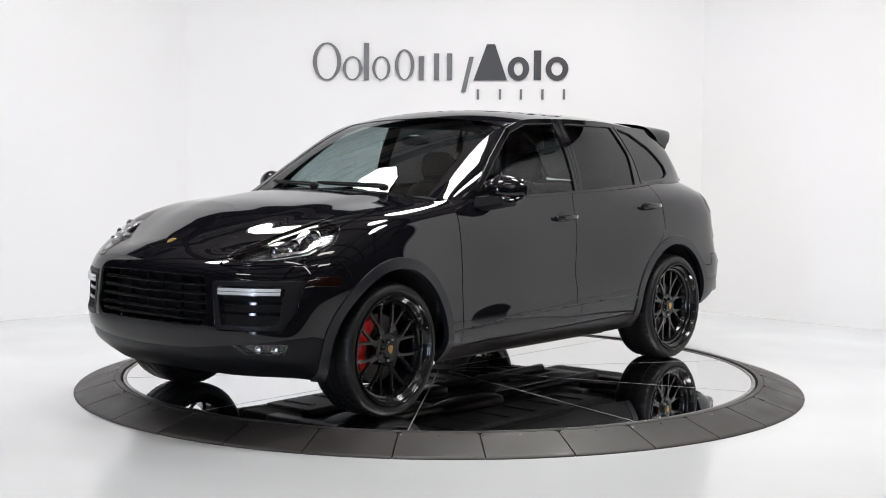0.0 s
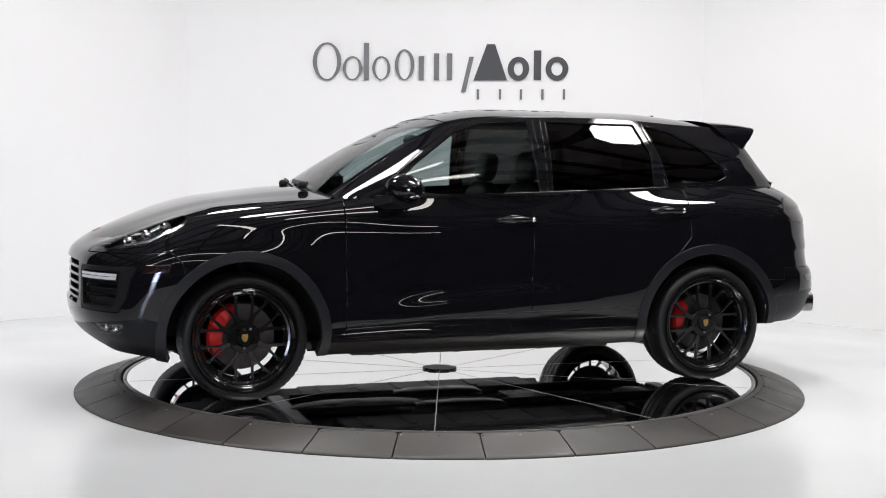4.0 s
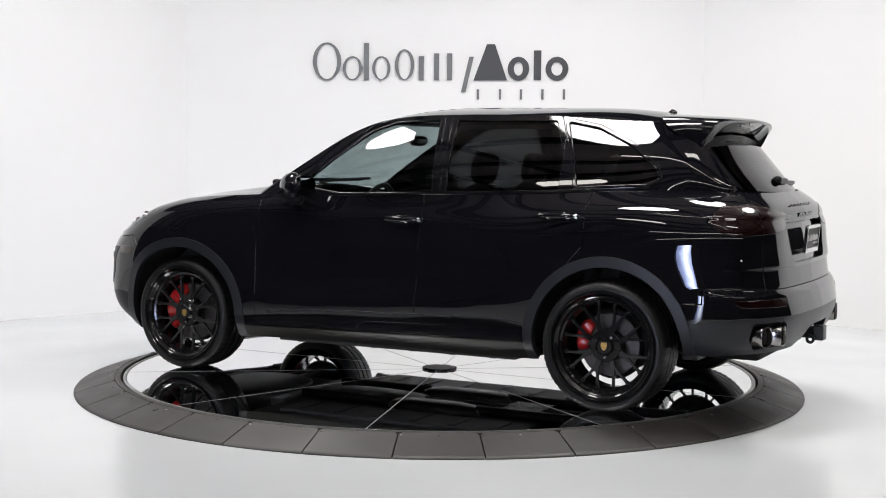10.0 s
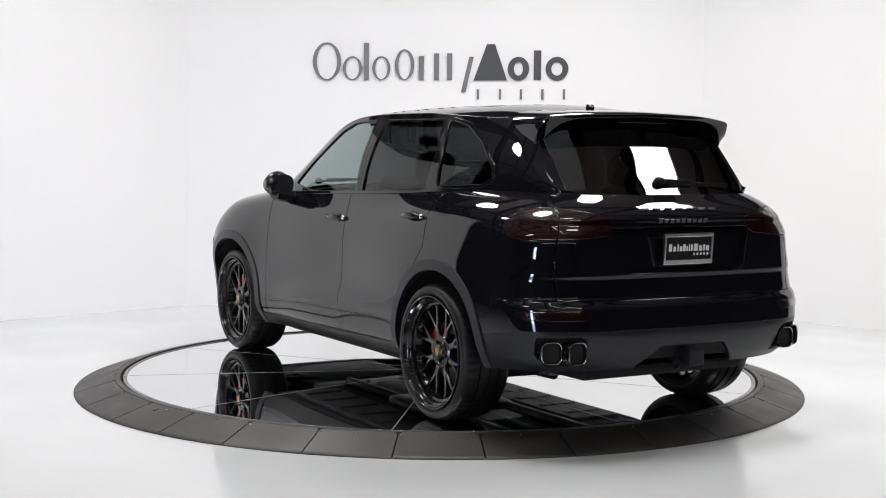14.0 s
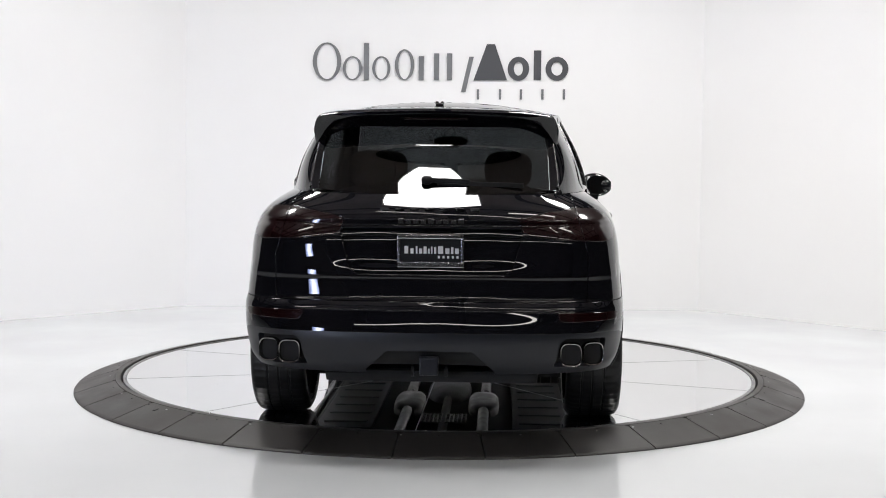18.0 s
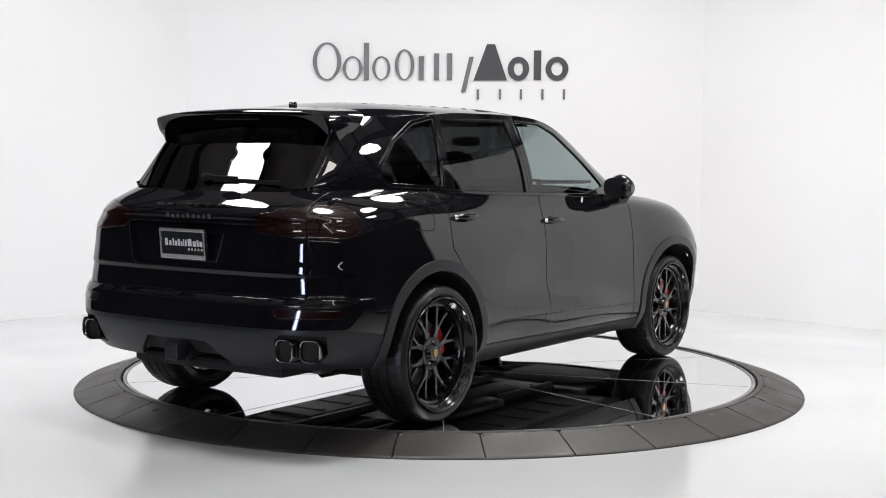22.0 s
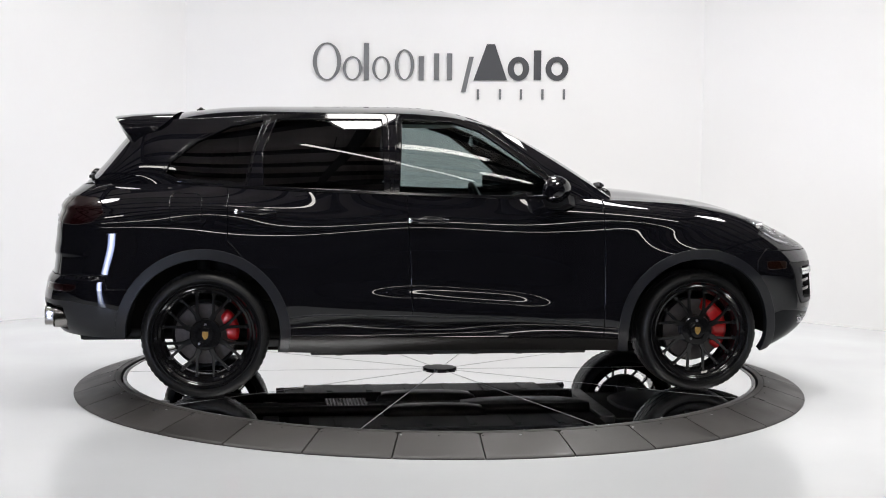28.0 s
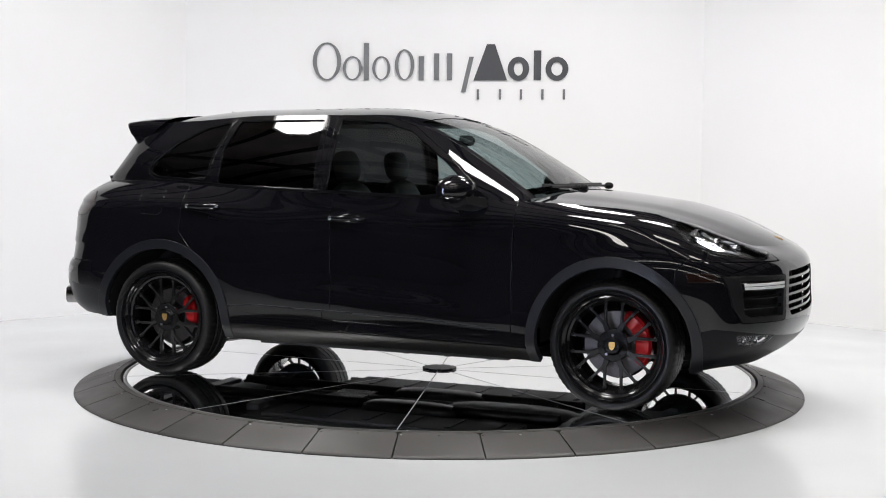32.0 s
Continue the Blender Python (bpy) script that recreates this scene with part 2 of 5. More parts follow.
def tube_lamp(a, b, w=0.035):
    a, b = Vector(a), Vector(b)
    lamp = tagged(new("tube_lamp"), "long bright tube lamp under the workshop ceiling", "ceiling lamp", group="tube lamps under the ceiling")
    L = (b - a).length
    m = look(a, b)
    bm = bmesh.new()
    box_bm(bm, -w, w, -w * .6, w * .6, -L, 0, w * .3, m)
    part("tube", bm, TUBE, lamp, "glowing tube")
    bm = bmesh.new()
    box_bm(bm, -w * 1.6, w * 1.6, w * .65, w * .65 + .05, -L - .02, .02, .01, m)
    part("housing", bm, BEAMM, lamp)
    for k in (.15, .85):
        p = a.lerp(b, k)
        bm = bmesh.new()
        box_bm(bm, p.x - .008, p.x + .008, p.y - .008, p.y + .008, p.z + .02, 6.003)
        part("hanger", bm, BEAMM, lamp)


tube_lamp((-0.9, -3.4, 4.7), (2.6, -7.2, 4.7))
tube_lamp((-6.5, -9.6, 4.5), (6.5, -9.6, 4.5))
tube_lamp((-9.0, -13.0, 4.2), (9.0, -13.0, 4.2))
tube_lamp((0.6, -3.6, 4.7), (1.9, -3.6, 4.7), 0.13)
tube_lamp((2.3, -5.6, 4.7), (3.9, -5.6, 4.7), 0.13)
tube_lamp((-4.6, -6.4, 4.7), (-3.0, -6.4, 4.7), 0.13)

# lattice truss across the studio
truss = tagged(new("ceiling_truss"), "grey steel lattice truss under the ceiling", "truss")
bm = bmesh.new()
for yy, zz in ((-.12, 0), (.12, 0), (0, .2)):
    box_bm(bm, -6, 6, 3.0 + yy - .02, 3.0 + yy + .02, 5.0 + zz - .02, 5.0 + zz + .02)
part("chords", bm, STEEL, truss)
for k in range(24):
    a, b = Vector((-6 + k * .5, 3.0 - .12, 5.0)), Vector((-5.75 + k * .5, 3.0, 5.2))
    if k % 2:
        a.y = 3.12
    bm = bmesh.new()
    box_bm(bm, -.012, .012, -.012, .012, -(b - a).length, 0, 0, look(a, b))
    part("brace", bm, STEEL, truss)
for x in (-4, 0, 4):
    bm = bmesh.new()
    box_bm(bm, x - .01, x + .01, 2.99, 3.01, 5.21, 5.455)
    part("hanger", bm, STEEL, truss)

# dark partition with a bright doorway to the outside, behind the camera
for nm, x0, x1, z0, z1 in (("wall_partition_west", -13.4, -4.73, 0, 3.2), ("wall_partition_east", -3.60, -2.6, 0, 3.2), ("wall_partition_top", -4.73, -3.60, 2.4, 3.2)):
    bm = bmesh.new()
    box_bm(bm, x0, x1, -9.62, -9.5, z0, z1)
    tagged(part(nm, bm, DARKWALL), "dark partition wall beside a bright doorway", "wall", kind="structure")
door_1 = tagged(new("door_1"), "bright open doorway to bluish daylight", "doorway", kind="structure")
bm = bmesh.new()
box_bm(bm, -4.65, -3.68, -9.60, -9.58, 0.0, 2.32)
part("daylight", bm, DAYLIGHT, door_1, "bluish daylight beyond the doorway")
bm = bmesh.new()
for x0, x1, z0, z1 in ((-4.727, -4.65, 0, 2.397), (-3.68, -3.603, 0, 2.397), (-4.65, -3.68, 2.32, 2.397)):
    box_bm(bm, x0, x1, -9.63, -9.49, z0, z1)
part("door_frame", bm, BEAMM, door_1)

# ---- wall sign: a brand mark, drawn as plain shapes ----
wall_sign = tagged(new("wall_sign"), "charcoal and grey raised sign of plain shapes on a white wall", "wall sign")
SIGN_Y = 4.150


def sign_xy(u, v):
    return -1.2445 + (u - 553) * .005422, 2.5346 - (v - 77) * .005422 + (u - 553) * .00005


def sign_shape(name, outline, mat, hole=None):
    bm = bmesh.new()
    y0, y1 = SIGN_Y, SIGN_Y + .028
    pts = [sign_xy(*p) for p in outline]
    if hole is None:
        prism_bm(bm, [(x, z) for x, z in pts], .028, Matrix.Translation((0, y1, 0)) @ Matrix.Rotation(radians(90), 4, "X"))
    else:
        inner = [sign_xy(*p) for p in hole]
        n = len(pts)
        rings = [[bm.verts.new((x, yy, z)) for x, z in loop] for loop, yy in ((pts, y0), (inner, y0), (inner, y1), (pts, y1))]
        for r in range(4):
            a, b = rings[r], rings[(r + 1) % 4]
            for i in range(n):
                bm.faces.new((a[i], a[(i + 1) % n], b[(i + 1) % n], b[i]))
    return part(name, bm, mat, wall_sign)


def oval(cu, cv, ru, rv, n=40):
    return [(cu + ru * math.cos(2 * math.pi * k / n), cv + rv * math.sin(2 * math.pi * k / n)) for k in range(n)]


def sign_ring(cu, cv, ru, rv, tu, tv, mat):
    sign_shape("ring", oval(cu, cv, ru, rv), mat, oval(cu, cv, ru - tu, rv - tv))


def sign_bar(u0, u1, v0, v1, mat):
    sign_shape("bar", [(u0, v1), (u1, v1), (u1, v0), (u0, v0)], mat)


# one plain shape for each piece of the mark
for cu, cv, ru, rv, tu, tv, mat in ((579, 109, 25, 33, 7, 2, SIGNGREY), (624, 121, 17, 21, 5, 2, SIGNGREY), (675, 121, 16, 21, 5, 2, SIGNGREY), (716, 115, 17, 27, 6, 2, SIGNGREY),
                                    (917, 122, 19, 21, 11, 9, SIGNDARK), (985, 122, 20, 21, 10, 9, SIGNDARK)):
    sign_ring(cu, cv, ru, rv, tu, tv, mat)
for u0, u1, v0, v1, mat in ((644, 653, 77, 142, SIGNGREY), (741, 750, 100, 142, SIGNGREY), (768, 777, 95, 142, SIGNGREY), (791, 800, 95, 142, SIGNGREY), (944, 957, 90, 142, SIGNDARK)):
    sign_bar(u0, u1, v0, v1, mat)
sign_shape("bar", [(816, 163), (824, 163), (838, 101), (830, 101)], SIGNGREY)
sign_shape("wedge", [(838, 142), (897, 142), (875, 79), (861, 79)], SIGNDARK)
for u in (846, 885, 922, 960, 998):
    sign_bar(u - 2, u + 2, 158, 176, SIGNGREY)


# ---- turntable ----
def ring_tile(a0, a1, r0, r1, z0, z1):
    """One sloped plate of the turntable's rim, thin at its outer edge, its inner corners cut off."""
    n = 6
    gap, cut = 0.0038, 0.018
    bm = bmesh.new()
    cols = []
    for k in range(n + 3):
        e = k in (0, n + 2)
        w = gap / r1 if e else (gap + cut) / r1
        f = 0 if k < 2 else 1 if k > n else (k - 1) / n
        a = a0 + w + (a1 - a0 - 2 * w) * f
        c, s = math.cos(a), math.sin(a)
        ri = r0 + (cut if e else 0)
        slope = (z0 + .014 - z1) / (r1 - .02 - r0)
        prof = [(ri, 0.0), (ri, z1 + slope * (ri - r0) - 0.004), (ri + 0.004, z1 + slope * (ri + .004 - r0)), (r1 - 0.02, z0 + 0.014), (r1 - 0.005, z0 + 0.009), (r1, z0 + .003), (r1, 0.0)]
        cols.append([bm.verts.new((r * c, r * s, z)) for r, z in prof])
    m = len(cols[0])
    for p, q in zip(cols, cols[1:]):
        for i in range(m):
            j = (i + 1) % m
            bm.faces.new((p[i], q[i], q[j], p[j]))
    bm.faces.new(cols[0]), bm.faces.new(cols[-1][::-1])
    return bm


RING_OUT, RING_MID, RING_IN = 2.318, 2.072, 2.036
turntable = tagged(new("turntable"), "round mirror-polished car turntable with a dark sloped steel rim", "turntable")
TILES = 32
for k in range(TILES):
    a0 = 2 * math.pi * (k - 0.5) / TILES - math.pi / 2
    part("plate", ring_tile(a0, a0 + 2 * math.pi / TILES, RING_MID, RING_OUT, 0.002, TABLE_Z + 0.002), RINGM, turntable, smooth=True)
bm = bmesh.new()
lathe_bm(bm, [(RING_OUT - .006, -.002), (RING_OUT - .006, .0015), (RING_IN + .02, .0015), (RING_IN + .02, .04)], 192)
part("plate_bed", bm, HUBM, turntable, "black bed under the rim plates", smooth=True)
bm = bmesh.new()
lathe_bm(bm, [(RING_IN, .0), (RING_IN, TABLE_Z - .001), (RING_IN + .003, TABLE_Z + .002), (RING_MID - .004, TABLE_Z + .002), (RING_MID - .002, TABLE_Z), (RING_MID - .002, .0)], 192)
part("inner_flange", bm, RINGM, turntable, "dark steel inner flange of the rim", smooth=True)

bm = bmesh.new()
lathe_bm(bm, [(0.0005, 0.0), (1.2, 0.0), (1.98, 0.0), (1.995, 0.0), (1.9965, 0.0), (2.000, -0.002), (2.000, -0.068)], 160)
turntable_disc = part("platform", bm, MIRROR, turntable, "mirror-polished turning platform with thin radial seams", smooth=True)
for k in range(10):
    a = 2 * math.pi * k / 10
    bm = bmesh.new()
    box_bm(bm, 0.1, 1.99, -0.0025, 0.0025, -0.002, 0.0008)
    part("seam", bm, SEAM, turntable_disc).matrix_basis = pose(0, 0, 0, 0, 0, math.degrees(a) - 1)
bm = bmesh.new()
outline = []
for k in range(8):
    for da, r in ((-14, .112), (14, .112), (17, .100), (28, .100)):
        outline.append((r * math.cos(radians(45 * k + da)), r * math.sin(radians(45 * k + da))))
prism_bm(bm, outline, .012, Matrix())
part("hub_plate", bm, HUBM, turntable_disc, "black notched hub plate")
bm = bmesh.new()
lathe_bm(bm, [(2.001, -.004), (2.002, 0.0035), (2.018, 0.0035), (2.0215, 0.001), (2.0215, -.06)], 192)
part("edge_band", bm, BAND, turntable_disc, "grey steel edge band", smooth=True)
for k in range(10):
    for da in (-1.6, 1.6, 12, 24):
        a = radians(36 * k + da - 1)
        bm = bmesh.new()
        lathe_bm(bm, [(.0005, .0035), (.0045, .003), (.007, .0008), (.007, -.004)], 8, Matrix.Translation((2.010 * math.cos(a), 2.010 * math.sin(a), .003)))
        part("edge_screw", bm, STEEL, turntable_disc)

for k in range(TILES):
    for j in (.04, .5):
        a = 2 * math.pi * (k + j - .5) / TILES - math.pi / 2
        rr = RING_MID + .03
        bm = bmesh.new()
        lathe_bm(bm, [(.0005, .0025), (.004, .002), (.0065, .0), (.0065, -.006)], 8, Matrix.Translation((rr * math.cos(a), rr * math.sin(a), TABLE_Z - .0065)))
        part("rim_bolt", bm, HUBM if (k * 7 + int(j * 10)) % 3 else STEEL, turntable)
# finger holes in two of the rim plates
for a in (-27.5, -137.0):
    bm = bmesh.new()
    lathe_bm(bm, [(.0005, .003), (.016, .003), (.019, .0), (.019, -.004)], 14, pose(2.125 * math.cos(radians(a)), 2.125 * math.sin(radians(a)), TABLE_Z - .0135, 0, 0, a) @ pose(0, 0, 0, 0, 15.5, 0))
    part("lifting_plug", bm, HUBM, turntable, "black plug in a rim plate")


# ---- car body: three smooth patches, trimmed into panels ----
def spline(knots, values, at):
    """Natural cubic spline through values (n, ...) at the knots."""
    x, y = np.asarray(knots, float), np.asarray(values, float)
    n = len(x)
    shp = y.shape[1:]
    y = y.reshape(n, -1)
    h = np.diff(x)
    A = np.zeros((n, n))
    B = np.zeros_like(y)
    A[0, 0] = A[-1, -1] = 1
    for i in range(1, n - 1):
        A[i, i - 1], A[i, i], A[i, i + 1] = h[i - 1], 2 * (h[i - 1] + h[i]), h[i]
        B[i] = 6 * ((y[i + 1] - y[i]) / h[i] - (y[i] - y[i - 1]) / h[i - 1])
    M = np.linalg.solve(A, B)
    at = np.clip(np.asarray(at, float), x[0], x[-1])
    i = np.clip(np.searchsorted(x, at, side="right") - 1, 0, n - 2)
    d0, d1, hi = (at - x[i])[:, None], (x[i + 1] - at)[:, None], h[i][:, None]
    out = M[i] * d1 ** 3 / (6 * hi) + M[i + 1] * d0 ** 3 / (6 * hi) + (y[i] / hi - M[i] * hi / 6) * d1 + (y[i + 1] / hi - M[i + 1] * hi / 6) * d0
    return out.reshape(len(at), *shp)


def mirrored(points):
    """Adds the mirror images of two points beyond each end, so that the curve crosses the middle squarely."""
    p = np.asarray(points, float)
    f = np.array([1, -1, 1])
    return np.concatenate([p[2:0:-1] * f, p, p[-2:-4:-1] * f])


# levels of the lower body, from its bottom edge to the belt line; each runs from the tail round the flank to the nose
LEVELS = [
    [(-2.33, 0, .35), (-2.32, .40, .35), (-2.23, .70, .350), (-2.09, .845, .348), (-1.90, .90, .342), (-1.45, .90, .30), (-.95, .850, .248), (-.3, .838, .248),
     (.4, .838, .248), (.95, .848, .24), (1.45, .90, .235), (1.83, .83, .225), (1.97, .73, .245), (2.10, .52, .25), (2.15, .28, .25), (2.16, 0, .25)],
    [(-2.395, 0, .43), (-2.375, .42, .43), (-2.285, .74, .42), (-2.13, .885, .415), (-1.92, .93, .415), (-1.45, .955, .38), (-.95, .920, .345), (-.3, .911, .34),
     (.4, .911, .34), (.95, .918, .34), (1.45, .955, .34), (1.85, .870, .32), (2.065, .79, .335), (2.22, .54, .345), (2.285, .28, .345), (2.30, 0, .345)],
    [(-2.405, 0, .53), (-2.385, .44, .53), (-2.30, .76, .53), (-2.14, .90, .52), (-1.92, .945, .51), (-1.45, .96, .50), (-.95, .944, .475), (-.3, .930, .465),
     (.4, .928, .46), (1.00, .936, .46), (1.45, .96, .48), (1.85, .897, .48), (2.11, .81, .47), (2.29, .55, .47), (2.35, .28, .47), (2.365, 0, .47)],
    [(-2.38, 0, .65), (-2.36, .45, .65), (-2.285, .765, .65), (-2.135, .905, .65), (-1.92, .945, .65), (-1.45, .958, .66), (-.95, .951, .62), (-.3, .921, .61),
     (.4, .918, .61), (1.00, .930, .62), (1.45, .962, .64), (1.85, .928, .63), (2.11, .815, .61), (2.29, .56, .61), (2.35, .29, .61), (2.37, 0, .61)],
    [(-2.345, 0, .85), (-2.33, .45, .85), (-2.26, .755, .86), (-2.10, .89, .87), (-1.9, .932, .87), (-1.45, .952, .86), (-.95, .946, .84), (-.3, .915, .83),
     (.4, .912, .82), (1.00, .922, .80), (1.45, .962, .79), (1.85, .93, .77), (2.105, .805, .735), (2.28, .56, .735), (2.345, .29, .735), (2.365, 0, .735)],
    [(-2.33, 0, 1.0), (-2.315, .44, 1.0), (-2.25, .735, 1.02), (-2.09, .865, 1.03), (-1.9, .908, 1.03), (-1.45, .928, 1.02), (-.95, .921, 1.0), (-.3, .900, .99),
     (.4, .897, .97), (1.00, .903, .955), (1.45, .925, .945), (1.83, .885, .915), (2.06, .76, .865), (2.25, .54, .83), (2.32, .28, .82), (2.345, 0, .82)],
    [(-2.290, 0, 1.11), (-2.274, .43, 1.11), (-2.195, .675, 1.13), (-2.05, .80, 1.13), (-1.87, .852, 1.13), (-1.45, .896, 1.11), (-.95, .890, 1.09), (-.3, .879, 1.075),
     (.4, .874, 1.065), (.95, .876, 1.065), (1.45, .877, 1.047), (1.78, .805, 1.014), (1.98, .69, .958), (2.19, .5, .882), (2.275, .27, .862), (2.30, 0, .862)],
    [(-2.212, 0, 1.20), (-2.192, .38, 1.20), (-2.10, .60, 1.205), (-1.96, .68, 1.21), (-1.80, .725, 1.212), (-1.45, .785, 1.205), (-.95, .840, 1.18), (-.3, .860, 1.160),
     (.4, .850, 1.140), (.9, .812, 1.135), (1.40, .755, 1.108), (1.72, .69, 1.060), (1.93, .59, .988), (2.12, .44, .910), (2.22, .24, .897), (2.25, 0, .894)],
]
CAGE = np.array([mirrored(r) for r in LEVELS])            # level, station, xyz
_mid = CAGE[4]
S_KNOTS = np.concatenate([[0], np.cumsum(np.linalg.norm(np.diff(_mid, axis=0), axis=1))])
S_KNOTS -= S_KNOTS[2]
S_END = S_KNOTS[-3]
L_KNOTS = np.array([0, .12, .25, .39, .58, .74, .86, 1.0])


def flank(s, lv):
    """Grid of points of the lower body over lengths s round it and heights lv."""
    rows = spline(S_KNOTS, CAGE.transpose(1, 0, 2), s)       # s, level, xyz
    P = spline(L_KNOTS, rows.transpose(1, 0, 2), lv)         # lv, s, xyz
    return sculpt(P)


def ease(v, a, b):
    """Smooth step from 0 at a to 1 at b."""
    t = np.clip((v - a) / (b - a), 0, 1)
    return t * t * (3 - 2 * t)


def sculpt(P):
    """Hollow and flare along the lower doors, ledge of the rear bumper, ridge of the tailgate."""
    P = P.copy()
    x, z = P[..., 0].copy(), P[..., 2].copy()
    along = ease(x, -1.12, -.25) * (1 - ease(x, .30, .92))
    zc = np.interp(x, [-.9, -.2, .3, .8], [.66, .665, .625, .555])
    hollow = -.006 * (1 - ease(z, zc, zc + .24)) * ease(z, zc - .12, zc) + .010 * (1 - ease(z, zc - .12, zc)) * ease(z, zc - .27, zc - .14)
    P[..., 1] += along * hollow
    dx, dy = np.gradient(P[..., 0], axis=1), np.gradient(P[..., 1], axis=1)
    n = np.hypot(dx, dy) + 1e-9
    rear = 1 - ease(x, -2.08, -1.80)
    out = .022 * (1 - ease(z, .655, .712)) * ease(z, .42, .56) + .012 * ease(z, 1.055, 1.085) * (1 - ease(z, 1.10, 1.20))
    out += .009 * ease(z, .792, .818) * (1 - ease(z, .82, .93)) * (np.abs(P[..., 1]) < .9)
    P[..., 0] += rear * out * -np.abs(dy) / n
    P[..., 1] += .35 * rear * out * np.abs(dx) / n * np.minimum(1, np.abs(P[..., 1]) / .2)
    return P


def belt(s):
    return spline(S_KNOTS, CAGE[-1], s)


# roof rail and roof middle, from the tail to the foot of the windscreen; st: station of the belt
ROOF_ST = [2, 3, 4, 5, 6, 7, 8, 8.5, 9]
RAIL = [(-2.085, .615, 1.225), (-1.94, .60, 1.40), (-1.82, .580, 1.53), (-1.5, .598, 1.592), (-1.0, .648, 1.622), (-.35, .682, 1.628), (.18, .672, 1.572), (.55, .70, 1.392), (.93, .775, 1.148)]
CROWN = [(-2.212, 0, 1.20), (-2.055, 0, 1.37), (-1.91, 0, 1.53), (-1.5, 0, 1.660), (-1.0, 0, 1.688), (-.35, 0, 1.693), (.15, 0, 1.632), (.60, 0, 1.438), (1.00, 0, 1.185)]
ROOF_T = np.concatenate([[0], np.cumsum(np.linalg.norm(np.diff(np.array(RAIL), axis=0), axis=1))])
ROOF_T /= ROOF_T[-1]
ST_S = np.interp(ROOF_ST, range(16), S_KNOTS[2:-2])


def grid_mesh(P):
    """Triangles, points and smooth normals of a grid of points."""
    a, b = P.shape[:2]
    du, dv = np.gradient(P, axis=0), np.gradient(P, axis=1)
    N = np.cross(du, dv)
    N /= np.linalg.norm(N, axis=2, keepdims=True) + 1e-12
    idx = np.arange(a * b).reshape(a, b)
    q = np.stack([idx[:-1, :-1], idx[1:, :-1], idx[1:, 1:], idx[:-1, 1:]], -1).reshape(-1, 4)
    T = np.concatenate([q[:, [0, 1, 2]], q[:, [0, 2, 3]]])
    return P.reshape(-1, 3), N.reshape(-1, 3), T


def outward(mesh):
    """Turns triangles and normals away from the car's middle."""
    V, N, T = mesh
    mid = np.abs(V[:, 1]) < 1e-4
    N[mid, 1] = 0
    N /= np.linalg.norm(N, axis=1, keepdims=True) + 1e-12
    flip = np.einsum("ij,ij->i", N, V - np.array([0.0, 0.0, 0.7])).mean() < 0
    return (V, -N, T[:, ::-1]) if flip else mesh


def clip(mesh, f):
    """The part of a triangle mesh where f(points) < 0, cut cleanly along f = 0."""
    V, N, T = mesh
    if len(T) == 0:
        return mesh
    d = f(V)
    d = np.where(np.abs(d) < 1e-6, 1e-6, d)
    inside = d[T] < 0
    cnt = inside.sum(1)
    keep = [T[cnt == 3]]
    newV, newN, cache = [], [], {}

    def cut(i, j):
        key = (i, j) if i < j else (j, i)
        if key not in cache:
            t = d[key[0]] / (d[key[0]] - d[key[1]])
            newV.append(V[key[0]] + t * (V[key[1]] - V[key[0]]))
            n = N[key[0]] + t * (N[key[1]] - N[key[0]])
            newN.append(n / (np.linalg.norm(n) + 1e-12))
            cache[key] = len(V) + len(newV) - 1
        return cache[key]

    extra = []
    for k in np.nonzero((cnt == 1) | (cnt == 2))[0]:
        t, ins = T[k], inside[k]
        if cnt[k] == 1:
            i = int(np.argmax(ins))
            a, b, c = t[i], t[(i + 1) % 3], t[(i + 2) % 3]
            extra.append((a, cut(a, b), cut(a, c)))
        else:
            i = int(np.argmin(ins))
            a, b, c = t[i], t[(i + 1) % 3], t[(i + 2) % 3]
            ab, ac = cut(a, b), cut(a, c)
            extra += [(ab, b, c), (ab, c, ac)]
    T2 = np.concatenate(keep + ([np.array(extra)] if extra else [])).astype(int)
    V2 = np.concatenate([V, np.array(newV).reshape(-1, 3)])
    N2 = np.concatenate([N, np.array(newN).reshape(-1, 3)])
    used, inv = np.unique(T2, return_inverse=True)
    return V2[used], N2[used], inv.reshape(-1, 3)


def split(mesh, f, gap=0.0042):
    """The inside and the outside of f, with a shut line between them."""
    return clip(mesh, lambda V: f(V) + gap), clip(mesh, lambda V: gap - f(V))


def islands(mesh):
    """The connected pieces of a triangle mesh, the larger ones."""
    V, N, T = mesh
    lab = np.arange(len(V))
    while True:
        low = lab[T].min(1)
        nxt = lab.copy()
        np.minimum.at(nxt, T.ravel(), np.repeat(low, 3))
        nxt = nxt[nxt]
        if (nxt == lab).all():
            break
        lab = nxt
    out = []
    for k in np.unique(lab[T[:, 0]]):
        t = T[lab[T[:, 0]] == k]
        if len(t) > 20:
            used, inv = np.unique(t, return_inverse=True)
            out.append((V[used], N[used], inv.reshape(-1, 3)))
    return out


